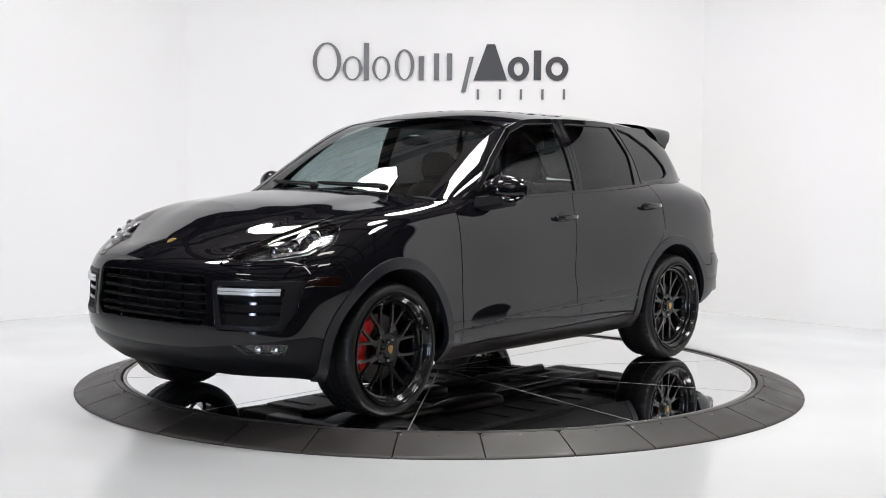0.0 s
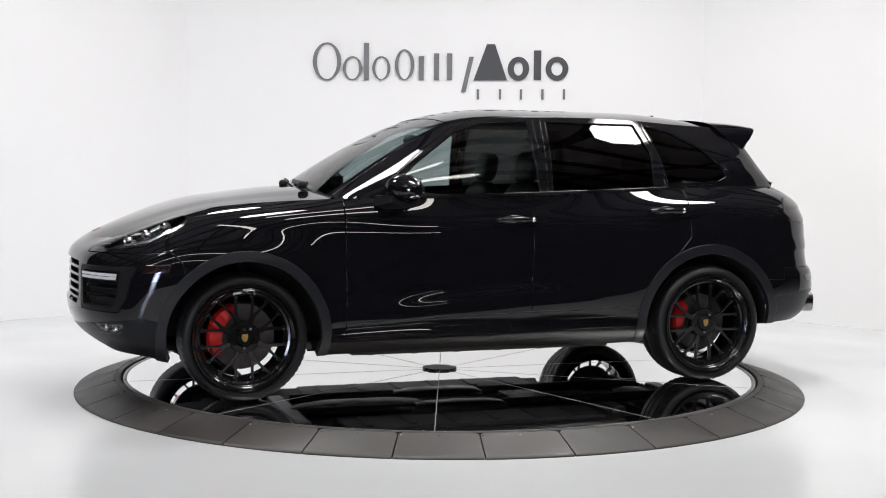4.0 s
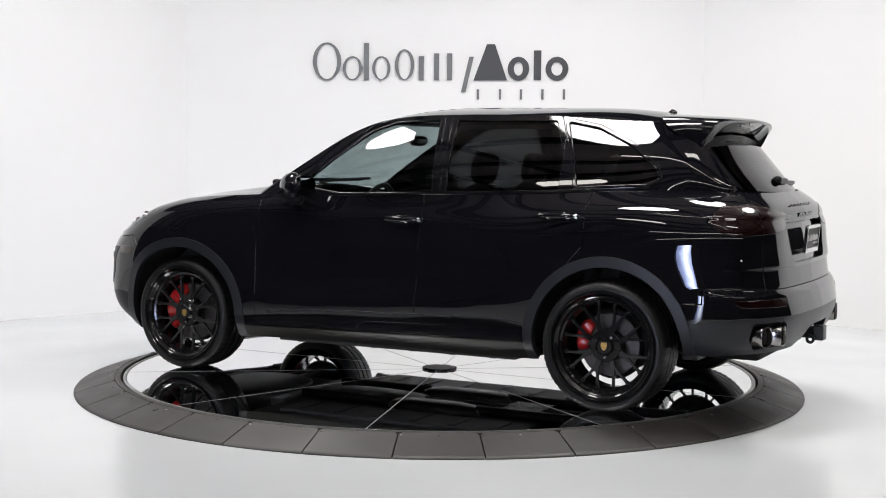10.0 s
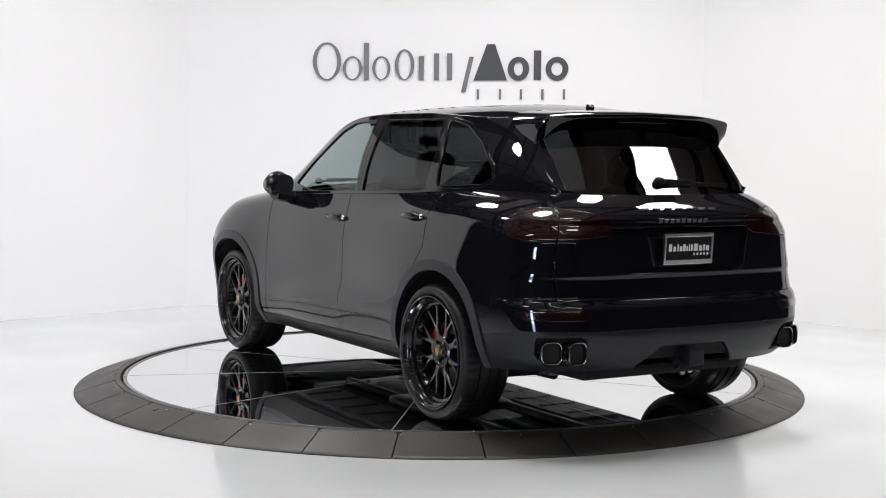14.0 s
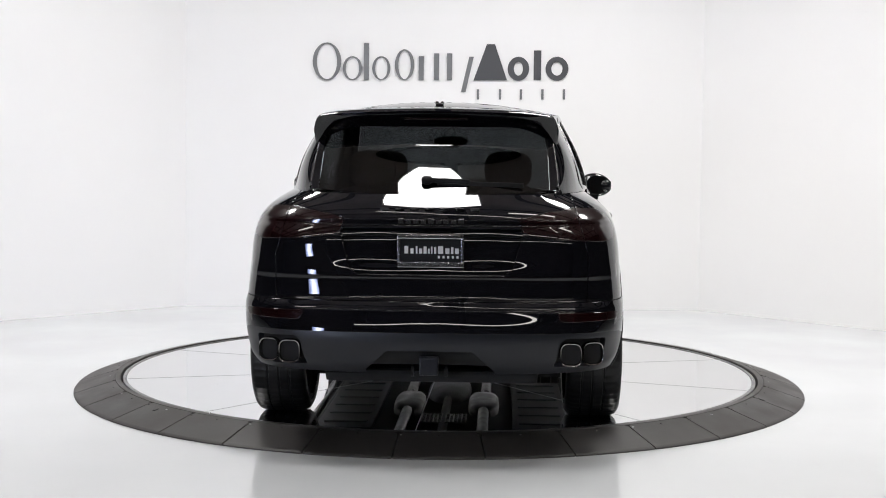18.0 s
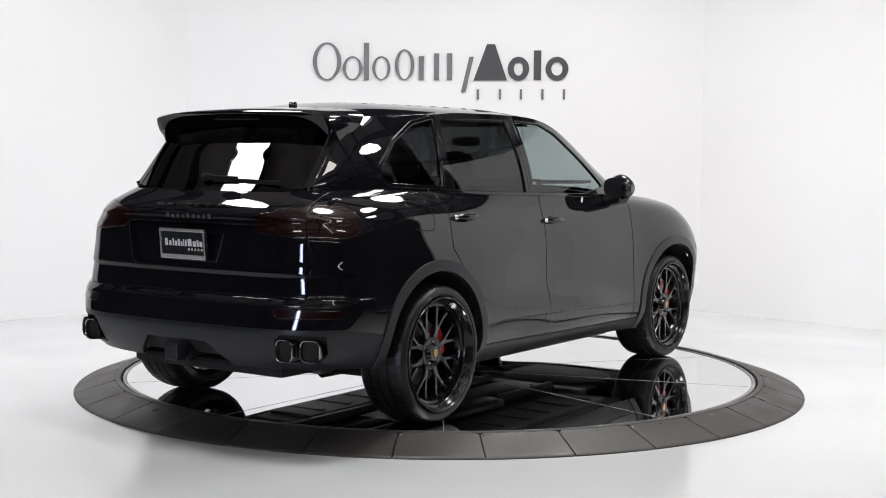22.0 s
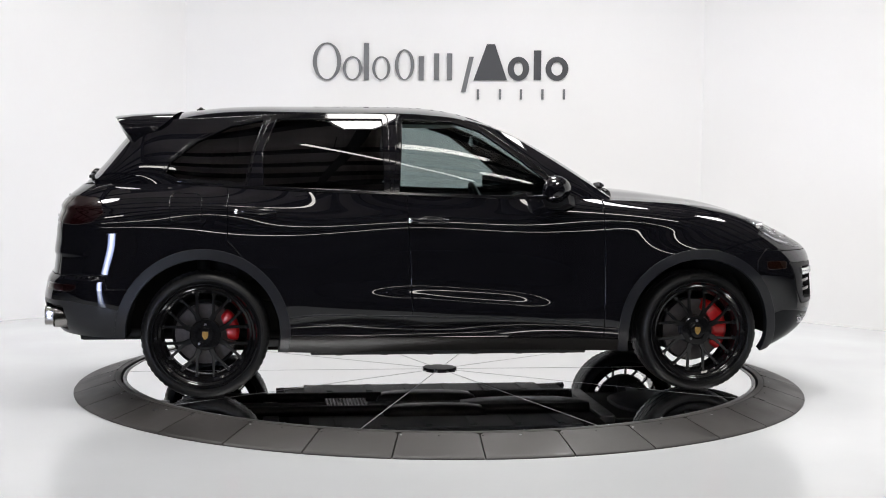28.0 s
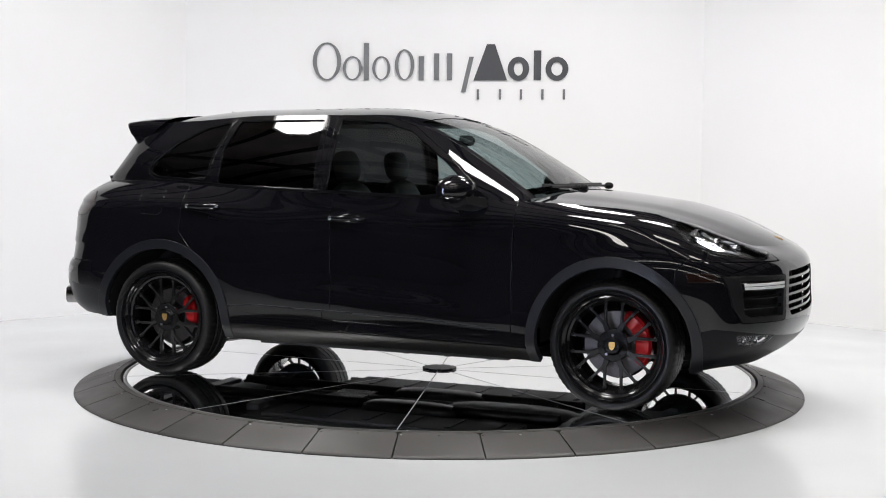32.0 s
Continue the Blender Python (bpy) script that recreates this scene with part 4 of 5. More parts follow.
def wheel_at(x, y, side, front):
    wheel = new("wheel")
    wheel.parent = car
    wheel.matrix_basis = pose(x, y, HUB_Z, -90 * side, 0, 0)   # local z points outwards
    w = 0.140
    bm = bmesh.new()
    prof = [(.300, -w), (.325, -w - .004), (.353, -w + .008), (.368, -w + .028), (.3725, -w + .06), (.374, -.07), (.374, -.068), (.366, -.066), (.366, -.058), (.374, -.056),
            (.374, -.012), (.366, -.010), (.366, -.002), (.374, 0), (.374, .046), (.366, .048), (.366, .056), (.3738, .058), (.3725, w - .06), (.368, w - .028), (.361, w - .014),
            (.354, w - .008), (.342, w + .001), (.336, w + .002), (.334, w + .0035), (.318, w + .004), (.314, w + .001), (.300, w - .006)]
    lathe_bm(bm, [(.300 + (r - .300) * .851, h) for r, h in prof], 180)
    for v in bm.verts:      # grooves across the tread and its shoulder
        r, a = math.hypot(v.co.x, v.co.y), math.atan2(v.co.y, v.co.x)
        if r > .3515 and round(a / (2 * math.pi) * 180) % 3 == 0 and abs(v.co.z) > .03:
            v.co.x, v.co.y = v.co.x * (1 - .0045 / r), v.co.y * (1 - .0045 / r)
    part("tyre", bm, RUBBER, wheel, "black low-profile tyre", smooth=True)
    bm = bmesh.new()
    prof = [(.270, -w), (.301, -w), (.301, w - .006), (.3015, w + .002), (.299, w + .007), (.294, w + .007), (.2900, w + .001), (.2875, w - .008), (.281, w - .018), (.272, w - .024),
            (.267, w - .028), (.264, w - .034), (.262, w - .044), (.250, w - .050), (.2475, w - .058), (.240, w - .074), (.234, w - .086), (.234, w - .13), (.238, -w + .10), (.244, -w + .03), (.262, -w + .012)]
    lathe_bm(bm, prof, 120)
    part("rim", bm, RIM, wheel, "gloss black deep-lip wheel rim", smooth=True)
    face = w - (.048 if front else .060)
    for k in range(8):
        st = 2 * math.pi / 8
        a = st * (k + .5)
        bm = bmesh.new()
        p0 = (.055 * math.cos(a), .055 * math.sin(a), face - .004)
        p1 = (.132 * math.cos(a), .132 * math.sin(a), face - .005)
        spoke_bar(bm, p0, p1, .0205, .0150, .022, .020)
        for sg in (1, -1):
            q = a + sg * st * .03
            p2 = (.236 * math.cos(a + sg * st * .245), .236 * math.sin(a + sg * st * .245), face - .005)
            pm = (.180 * math.cos(a + sg * st * .165), .180 * math.sin(a + sg * st * .165), face - .0055)
            spoke_bar(bm, (.124 * math.cos(q), .124 * math.sin(q), p1[2]), pm, .0100, .0085, .020, .020)
            spoke_bar(bm, pm, p2, .0085, .0080, .020, .022)
        for k2 in (-1, 1):      # pad at the end of each arm, with its rim bolt
            e = a + k2 * st * .245
            lathe_bm(bm, [(.0005, .006), (.005, .006), (.007, .002), (.013, .0), (.014, -.022)], 8, Matrix.Translation((.238 * math.cos(e), .238 * math.sin(e), face - .004)))
        part("spoke", bm, SPOKEM, wheel)
    bm = bmesh.new()
    lathe_bm(bm, [(.0005, face + .018), (.040, face + .018), (.046, face + .012), (.050, face + .003), (.054, face - .001), (.084, face - .001), (.089, face - .006), (.090, face - .05)], 48)
    part("hub", bm, RIM, wheel, smooth=True)
    for k in range(5):
        a = 2 * math.pi * (k + .25) / 5
        bm = bmesh.new()
        lathe_bm(bm, [(.0005, .008), (.006, .008), (.0075, .004), (.0075, -.01)], 8, Matrix.Translation((.060 * math.cos(a), .060 * math.sin(a), face)))
        part("wheel_bolt", bm, STEEL if k % 2 else RIM, wheel)
    bm = bmesh.new()
    crest = [(-.016, .022), (.016, .022), (.018, .004), (.012, -.014), (0, -.024), (-.012, -.014), (-.018, .004)]
    prism_bm(bm, [(-xx, -yy * side) if side > 0 else (xx, yy) for xx, yy in crest], .003, Matrix.Translation((0, 0, face + .0175)))
    cap = part("centre_cap", bm, GOLD, wheel, "gold shield badge")
    # brake behind the spokes; it does not turn with the wheel here
    rr, back = (.184, -.022) if front else (.172, -.030)
    inset = Matrix.Translation((0, 0, back))
    bm = bmesh.new()
    lathe_bm(bm, [(.09, .035), (rr, .035), (rr + .002, .03), (rr + .002, .005), (rr, 0), (.09, 0)], 72, inset, closed=True)
    part("brake_disc", bm, DISC, wheel, "grey steel brake disc", smooth=True)
    bm = bmesh.new()
    lathe_bm(bm, [(.0005, .05), (.075, .05), (.09, .036), (.092, -.06)], 32, inset)
    part("brake_hub", bm, DARK, wheel, smooth=True)
    bm = bmesh.new()
    lathe_bm(bm, [(.05, back - .030), (.186, back - .028), (.196, back - .012), (.197, back - .014), (.187, back - .031), (.05, back - .033)], 48, closed=True)
    part("dust_shield", bm, DARK, wheel, "dark brake dust shield", smooth=True)
    bm = bmesh.new()
    n, a0, a1 = 32, (-40 if front else -14), (74 if front else 50)
    lobes = 4 if front else 3
    rows = []
    for k in range(n + 1):
        a = math.radians(a0 + (a1 - a0) * k / n)
        up = -side
        e = math.sin(math.pi * k / n) ** .35
        lump = .006 * abs(math.sin(lobes * math.pi * k / n)) ** .6
        r0, r1 = .138 - .022 * e, rr + .002 + .016 * e + lump * .5
        h = .038 + .020 * e + lump
        rows.append([bm.verts.new((r * math.cos(a), up * r * math.sin(a), z + back)) for r, z in ((r0, .034), (r0, h), (r0 + .015, h + .006), (r1 - .016, h + .006), (r1, h - .010), (r1, -.02))])
    for k in range(n):
        for i in range(5):
            bm.faces.new((rows[k][i], rows[k + 1][i], rows[k + 1][i + 1], rows[k][i + 1]))
    bm.faces.new(rows[0]), bm.faces.new(rows[-1][::-1])
    part("brake_caliper", bm, RED, wheel, "red brake caliper", smooth=True)
    return wheel


def arch_liner(x, z, r, sd):
    bm = bmesh.new()
    rows = []
    for k in range(25):
        a = math.radians(-3 + 186 * k / 24)
        rows.append([bm.verts.new((x + r * math.cos(a), sd * yy, z + r * math.sin(a))) for yy in (.902 if x < 0 else .80 + .115 * min(1, max(0, math.sin(a) * 1.6)), .70, .58)] + [bm.verts.new((x + .1 * math.cos(a), sd * .57, z + .1 * math.sin(a)))])
    for p, q in zip(rows, rows[1:]):
        for i in range(3):
            bm.faces.new((p[i], q[i], q[i + 1], p[i + 1]))
    part("arch_liner", bm, DARK, car, smooth=True)
    bm = bmesh.new()      # strut with its clamp
    lathe_bm(bm, [(.02, 0), (.022, .2), (.035, .21), (.035, .3), (.02, .31)], 12, Matrix.Translation((x - .02, sd * .66, z + .12)))
    part("suspension_strut", bm, DARK, car, smooth=True)
    bm = bmesh.new()      # hub carrier and the arms that hold it
    box_bm(bm, x - .085, x + .085, sd * .66 - .045, sd * .66 + .045, z - .13, z + .16, .03)
    part("hub_carrier", bm, DARK, car)
    for dx, zz in ((-.13, -.135), (.13, -.125), (.02, .10)):
        bm = bmesh.new()
        ends = [bm.verts.new((x + (dx if i else dx * .35) + ax, sd * yy, z + zz + az + (.012 if i else 0))) for i, yy in ((0, .66), (1, .28)) for ax, az in ((-.028, -.018), (.028, -.018), (.028, .018), (-.028, .018))]
        for i in range(4):
            bm.faces.new((ends[i], ends[(i + 1) % 4], ends[4 + (i + 1) % 4], ends[4 + i]))
        bm.faces.new(ends[:4][::-1]), bm.faces.new(ends[4:])
        part("suspension_arm", bm, DARK, car)


for wx, wy, fr in ((WHEEL_X, .786, True), (-WHEEL_X, .824, False)):
    for sd in (1, -1):
        wheel_at(wx, sd * wy, sd, fr)
        arch_liner(wx, .358, .446, sd)


# ---- fittings of the car ----
def loft_bm(bm, sections, closed=True, caps=True):
    rows = [[bm.verts.new(p) for p in s] for s in sections]
    n = len(rows[0])
    for a, b in zip(rows, rows[1:]):
        for i in range(n if closed else n - 1):
            j = (i + 1) % n
            bm.faces.new((a[i], a[j], b[j], b[i]))
    if caps:
        bm.faces.new(rows[0][::-1]), bm.faces.new(rows[-1])


def smooth_loft(keys, count):
    """Sections interpolated smoothly between key sections."""
    k = np.array(keys, float)
    d = np.concatenate([[0], np.cumsum(np.linalg.norm(np.diff(k, axis=0), axis=2).mean(1))])
    return spline(d, k, np.linspace(0, d[-1], count))


def blob_bm(bm, cx, cy, cz, rx, ry, rz, p=2.6, seg=28, rings=16, m=None):
    """A rounded block: a superellipsoid."""
    m = m or Matrix()

    def c(a):
        return math.copysign(abs(math.cos(a)) ** (2 / p), math.cos(a))

    def s(a):
        return math.copysign(abs(math.sin(a)) ** (2 / p), math.sin(a))
    rows = []
    for i in range(1, rings):
        t = -math.pi / 2 + math.pi * i / rings
        rows.append([bm.verts.new(m @ Vector((cx + rx * c(t) * c(2 * math.pi * k / seg), cy + ry * c(t) * s(2 * math.pi * k / seg), cz + rz * s(t)))) for k in range(seg)])
    for a, b in zip(rows, rows[1:]):
        for k in range(seg):
            bm.faces.new((a[k], a[(k + 1) % seg], b[(k + 1) % seg], b[k]))
    lo, hi = bm.verts.new(m @ Vector((cx, cy, cz - rz))), bm.verts.new(m @ Vector((cx, cy, cz + rz)))
    for k in range(seg):
        bm.faces.new((lo, rows[0][(k + 1) % seg], rows[0][k]))
        bm.faces.new((hi, rows[-1][k], rows[-1][(k + 1) % seg]))


# roof spoiler
def spoiler_section(front, tip, low, root):
    f, t, l, r = (Vector(v) for v in (front, tip, low, root))
    return [f, f.lerp(t, .35) + Vector((0, 0, .004)), f.lerp(t, .7) + Vector((0, 0, .005)), t + Vector((.01, 0, .001)), t + Vector((-.002, 0, -.006)), t.lerp(l, .5), l, l + Vector((.012, 0, -.004)), l.lerp(r, .5), r]


keys = []
for sg in (1, -1):
    half_keys = [
        ((-1.72, .622, 1.540), (-1.918, .618, 1.520), (-1.868, .615, 1.452), (-1.84, .600, 1.450)),
        ((-1.68, .612, 1.572), (-1.955, .600, 1.572), (-1.892, .600, 1.455), (-1.855, .588, 1.450)),
        ((-1.65, .585, 1.602), (-1.968, .565, 1.590), (-1.935, .560, 1.510), (-1.865, .565, 1.470)),
        ((-1.63, .50, 1.624), (-1.985, .48, 1.600), (-1.972, .478, 1.566), (-1.885, .48, 1.512)),
        ((-1.62, .25, 1.640), (-2.012, .24, 1.610), (-2.002, .24, 1.590), (-1.905, .25, 1.532))]
    part_keys = [spoiler_section(*[(v[0], sg * v[1], v[2]) for v in k]) for k in half_keys]
    keys += part_keys if sg > 0 else [spoiler_section((-1.615, 0, 1.645), (-2.022, 0, 1.614), (-2.012, 0, 1.596), (-1.912, 0, 1.536))] + part_keys[::-1]
bm = bmesh.new()
loft_bm(bm, [[Vector(p) for p in s] for s in smooth_loft(keys, 60)])
spoiler = part("roof_spoiler", bm, PAINT, car, "gloss black roof spoiler", smooth=True)
bm = bmesh.new()
box_bm(bm, -1.975, -1.955, -.16, .16, 1.560, 1.570, .003, pose(0, 0, .006))
part("brake_light", bm, REDLENS, spoiler, "dark third brake light")

# roof aerial
bm = bmesh.new()
blob_bm(bm, -1.515, 0, 1.661, .028, .022, .009, 2.2, 16, 8)
for yy in (.014, -.014):
    blob_bm(bm, -1.515, yy, 1.669, .012, .010, .009, 2.0, 12, 8)
part("roof_aerial", bm, GLOSSBLACK, car, smooth=True)

# door mirrors
for sg in (1, -1):
    bm = bmesh.new()
    kk = []
    for t in np.linspace(0, 1, 9):
        y = .895 + .190 * t
        e = math.sin(math.pi * (.12 + .83 * t)) ** .55
        cx, cz = .585 - .085 * t, 1.204 - .010 * t
        rx, rz = .085 * e, .081 * e
        kk.append([(cx + (rx * 1.15 if math.cos(a) > 0 else rx * .8) * math.cos(a), sg * y, cz + rz * math.sin(a)) for a in np.linspace(0, 2 * math.pi, 25)[:-1]])
    loft_bm(bm, [[Vector(p) for p in s] for s in smooth_loft(kk, 22)])
    mirror = part("door_mirror", bm, PAINT, car, "gloss black door mirror", smooth=True)
    bm = bmesh.new()
    loft_bm(bm, [[Vector((x, sg * y, z)) for x, z in ((.64 - d, 1.075 + u), (.70 - d, 1.10 + u), (.69 - d, 1.155 + u), (.57 - d, 1.160 + u), (.54 - d, 1.115 + u), (.56 - d, 1.08 + u))]
                 for y, d, u in ((.86, 0, 0), (.90, .02, .0), (.95, .05, .012), (1.0, .07, .022))])
    part("mirror_foot", bm, PLASTIC, mirror, "satin black mirror foot", smooth=True)
    bm = bmesh.new()
    prism_bm(bm, [(.078 * math.copysign(abs(math.cos(a)) ** .7, math.cos(a)), .060 * math.copysign(abs(math.sin(a)) ** .7, math.sin(a))) for a in np.linspace(0, 2 * math.pi, 33)[:-1]], .012,
             pose(.468, sg * .985, 1.200, 0, 0, -21 * sg) @ pose(0, 0, 0, 90, 0, -90))
    part("mirror_glass", bm, MIRRORG, mirror, "flat mirror glass")

# door handles
for x0, z0 in ((-.172, 1.012), (-1.165, 1.062)):
    y0 = BODY[0][np.argmin(np.hypot(BODY[0][:, 0] - x0, BODY[0][:, 2] - z0)), 1] + .001
    for sg in (1, -1):
        bm = bmesh.new()
        kk = []
        for t in np.linspace(0, 1, 9):
            e = .35 + .65 * math.sin(math.pi * (.06 + .88 * t)) ** .5
            off = .012 + .020 * math.sin(math.pi * t) ** .6
            kk.append([(x0 - .115 + .23 * t, sg * (y0 + off + .009 * math.cos(a)), z0 + .017 * e * math.sin(a)) for a in np.linspace(0, 2 * math.pi, 13)[:-1]])
        loft_bm(bm, [[Vector(p) for p in s] for s in kk])
        handle = part("door_handle", bm, PAINT, car, "gloss black door handle", smooth=True)
        bm = bmesh.new()
        blob_bm(bm, x0 + .01, sg * (y0 - .002), z0 - .004, .075, .006, .030, 2.4, 24, 10)
        part("handle_cup", bm, GLOSSBLACK, handle, smooth=True)
        bm = bmesh.new()
        blob_bm(bm, x0 - .112, sg * (y0 + .013), z0, .014, .012, .014, 2.6, 16, 8)
        part("handle_end", bm, CHROME, handle, "chrome handle end", smooth=True)

# dark reflection on the lower door crease, built as one long strip, tapered at both ends, over two doors
for x0, x1 in ((.78, -.318), (-.328, -1.00)):
    strip = clip(clip(BODY, lambda V: np.abs(V[:, 0] - (x0 + x1) / 2) - abs(x1 - x0) / 2), lambda V: .7 - V[:, 1])
    wide = lambda x: .020 * ease(x, -1.0, -.80) * (1 - ease(x, .30, .78)) + .0035
    groove = clip(strip, lambda V: np.abs(V[:, 2] - (.425 - .022 * V[:, 0])) - wide(V[:, 0]))
    pair("dark_reflection_strip", groove, GLOSSBLACK, car, push=0.004, thick=0.008)
    ridge = clip(strip, lambda V: np.abs(V[:, 2] - (.425 - .022 * V[:, 0]) - wide(V[:, 0]) - .004) - .0035)
    pair("reflection_strip_edge", ridge, CLAD, car, push=0.006, thick=0.010)

# hood badge, wipers
bm = bmesh.new()
crest = [(-.019, .024), (.019, .024), (.021, .005), (.014, -.016), (0, -.026), (-.014, -.016), (-.021, .005)]
_i = np.argmin(np.hypot(HOOD[0][:, 0] - 2.195, HOOD[0][:, 1]))
_p, _n = Vector(HOOD[0][_i]), Vector(HOOD[1][_i])
prism_bm(bm, crest, .004, look(_p - _n * .001, _p - _n))
part("badge", bm, GOLD, hood, "gold shield badge")


def bar_between(name, a, b, w, h, mat, parent, label=""):
    a, b = Vector(a), Vector(b)
    bm = bmesh.new()
    L = (b - a).length
    box_bm(bm, -w / 2, w / 2, -h / 2, h / 2, -L, 0, min(w, h) * .25, look(a, b))
    return part(name, bm, mat, parent, label)


for y0, y1 in ((.46, -.08), (-.10, -.50)):
    arm = bar_between("wiper", (1.015, y0, 1.205), (.975 - .04 * abs(y1), y1, 1.214), .016, .014, PLASTIC, car, "black windscreen wiper")
    bar_between("wiper_blade", (.990, y0 - .04, 1.216), (.965 - .08 * abs(y1), y1 - .06, 1.222), .010, .018, RUBBER, arm)
    bm = bmesh.new()
    blob_bm(bm, 1.03, y0, 1.205, .03, .025, .022, 2.3, 14, 8)
    part("wiper_pivot", bm, PLASTIC, arm, smooth=True)
def tail_x(y, z):
    """Where the tailgate and its window lie at a height, off the car's middle."""
    V = np.concatenate([BODY[0], ROOF[0]])
    V = V[V[:, 0] < -1.75]
    return float(V[np.argmin((V[:, 1] - abs(y)) ** 2 + (V[:, 2] - z) ** 2), 0])


# rear wiper
x0, x1 = tail_x(.03, 1.268) - .026, tail_x(-.44, 1.245) - .018
rw = bar_between("rear_wiper", (x0, .03, 1.268), (x0 + (x1 - x0) * .45, -.18, 1.262), .026, .024, PLASTIC, car, "black rear wiper")
bm = bmesh.new()
blob_bm(bm, x0 + .008, .03, 1.268, .026, .028, .022, 2.4, 16, 8)
part("wiper_pivot", bm, PLASTIC, rw, smooth=True)
bar_between("wiper_blade", (x0 + .004, -.02, 1.255), (x1, -.44, 1.246), .012, .022, RUBBER, rw)

# number plate with its chrome frame: plain bars for its writing
plate = new("number_plate")
plate.parent = car
plate.matrix_basis = pose(-2.354, 0, .936, 0, -5, 0)
plate["label"] = "black dealer plate in a chrome frame"
bm = bmesh.new()
box_bm(bm, -.003, .006, -.150, .150, -.070, .070, .002)
part("plate", bm, PLASTIC, plate)
bm = bmesh.new()
for y0, y1, z0, z1 in ((-.158, .158, .060, .078), (-.158, .158, -.078, -.052), (-.158, -.144, -.054, .062), (.144, .158, -.054, .062)):
    box_bm(bm, -.010, .008, y0, y1, z0, z1, .003)
part("plate_frame", bm, PLATECHROME, plate, "chrome plate frame")
for k, (y, w, h) in enumerate(((.115, .022, .036), (.088, .018, .024), (.066, .010, .036), (.047, .018, .024), (.026, .018, .034), (.008, .010, .024), (-.006, .008, .034), (-.022, .012, .032),
                               (-.048, .030, .036), (-.080, .024, .026), (-.103, .014, .032), (-.125, .022, .026))):
    bm = bmesh.new()
    box_bm(bm, -.0055, -.002, y - w / 2 * .8, y + w / 2 * .8, -.012, -.012 + h)
    part("print_bar", bm, WHITE, plate)
for k in range(5):
    bm = bmesh.new()
    box_bm(bm, -.0055, -.002, -.040 - k * .022 - .005, -.040 - k * .022 + .005, -.034, -.022)
    part("print_bar", bm, WHITE, plate)

# lettering on the tailgate as plain bars
for k in range(7):
    y = .225 - .072 * k
    bm = bmesh.new()
    box_bm(bm, -.004, .004, -.022, .022, -.011, .011, .002, pose(tail_x(y, 1.128) - .002, y, 1.128, 0, -32, 0))
    part("letter_bar", bm, LETTER, tailgate, "dark chrome lettering bar")
for k in range(9):
    y = .145 - .036 * k
    bm = bmesh.new()
    box_bm(bm, -.003, .003, -.013, .013, -.010, .010 + .006 * (k % 4 == 0), .001, pose(tail_x(y, 1.072) - .002, y, 1.072, 0, -18, 0))
    part("letter_bar", bm, LETTER, tailgate, "dark chrome lettering bar")

# tailpipes: two rounded mouths a side
for sg in (1, -1):
    for yc, turn in ((.672, 0), (.776, 16)):
        def mouth(r, depth, k=1.0):
            return [(depth, k * r * .052 * math.copysign(abs(math.cos(a)) ** .6, math.cos(a)), k * r * .056 * math.copysign(abs(math.sin(a)) ** .6, math.sin(a))) for a in np.linspace(0, 2 * math.pi, 29)[:-1]]
        m = pose(-2.345 + (.06 if turn else 0), sg * yc, .450, 0, 0, -turn * sg)
        bm = bmesh.new()
        loft_bm(bm, [[m @ Vector(p) for p in mouth(*q)] for q in ((.92, .15), (1.0, .05), (1.0, -.018), (.97, -.023), (.90, -.020), (.86, .0), (.84, .10))], caps=False)
        tip = part("tailpipe", bm, TIPCHROME, car, "dulled chrome tailpipe", smooth=True)
        bm = bmesh.new()
        loft_bm(bm, [[m @ Vector(p) for p in mouth(*q)] for q in ((.86, .005), (.84, .10))])
        part("pipe_mouth", bm, DARK, tip)

# tow hitch
bm = bmesh.new()
box_bm(bm, -2.40, -2.10, -.035, .035, .365, .430, .006)
hitch = part("tow_hitch", bm, PLASTIC, car, "black tow hitch receiver")
bm = bmesh.new()
box_bm(bm, -2.445, -2.385, -.045, .045, .355, .440, .008)
part("hitch_cover", bm, CLAD, hitch)
for yy in (.08, -.08):
    bm = bmesh.new()
    lathe_bm(bm, [(.010, -.006), (.026, -.006), (.026, .006), (.010, .006)], 18, pose(-2.38, yy, .365, 0, 90, 90), closed=True)
    part("hitch_loop", bm, PLASTIC, hitch)

bm = bmesh.new()
lathe_bm(bm, [(.0005, -.44), (.022, -.44), (.024, -.43), (.024, .43), (.022, .44), (.0005, .44)], 16, pose(-2.16, 0, .318, 90, 0, 0))
part("hitch_bar", bm, UNDER, hitch, "dusty tow bar tube under the bumper", smooth=True)

# underbody
bm = bmesh.new()
box_bm(bm, -.98, .98, -.80, .80, .235, .30, .02)
box_bm(bm, -2.20, -.95, -.52, .52, .28, .34, .02)
box_bm(bm, .95, 1.98, -.46, .46, .235, .29, .02)
under = part("underbody", bm, DARK, car)
bm = bmesh.new()
blob_bm(bm, 1.50, 0, .245, .34, .40, .06, 2.6, 28, 10)
part("engine_shield", bm, UNDER, under, "dusty black engine shield", smooth=True)
bm = bmesh.new()
blob_bm(bm, .55, 0, .235, .48, .15, .055, 2.4, 24, 10)
part("gearbox", bm, ALLOY, under, "grey cast gearbox casing", smooth=True)
bm = bmesh.new()
lathe_bm(bm, [(.028, -1.25), (.028, .15)], 14, pose(0, 0, .222, 0, 90, 0))
part("drive_shaft", bm, UNDER, under, smooth=True)
bm = bmesh.new()
blob_bm(bm, -1.40, 0, .27, .17, .13, .08, 2.4, 20, 10)
part("axle_housing", bm, ALLOY, under, "grey cast axle housing", smooth=True)
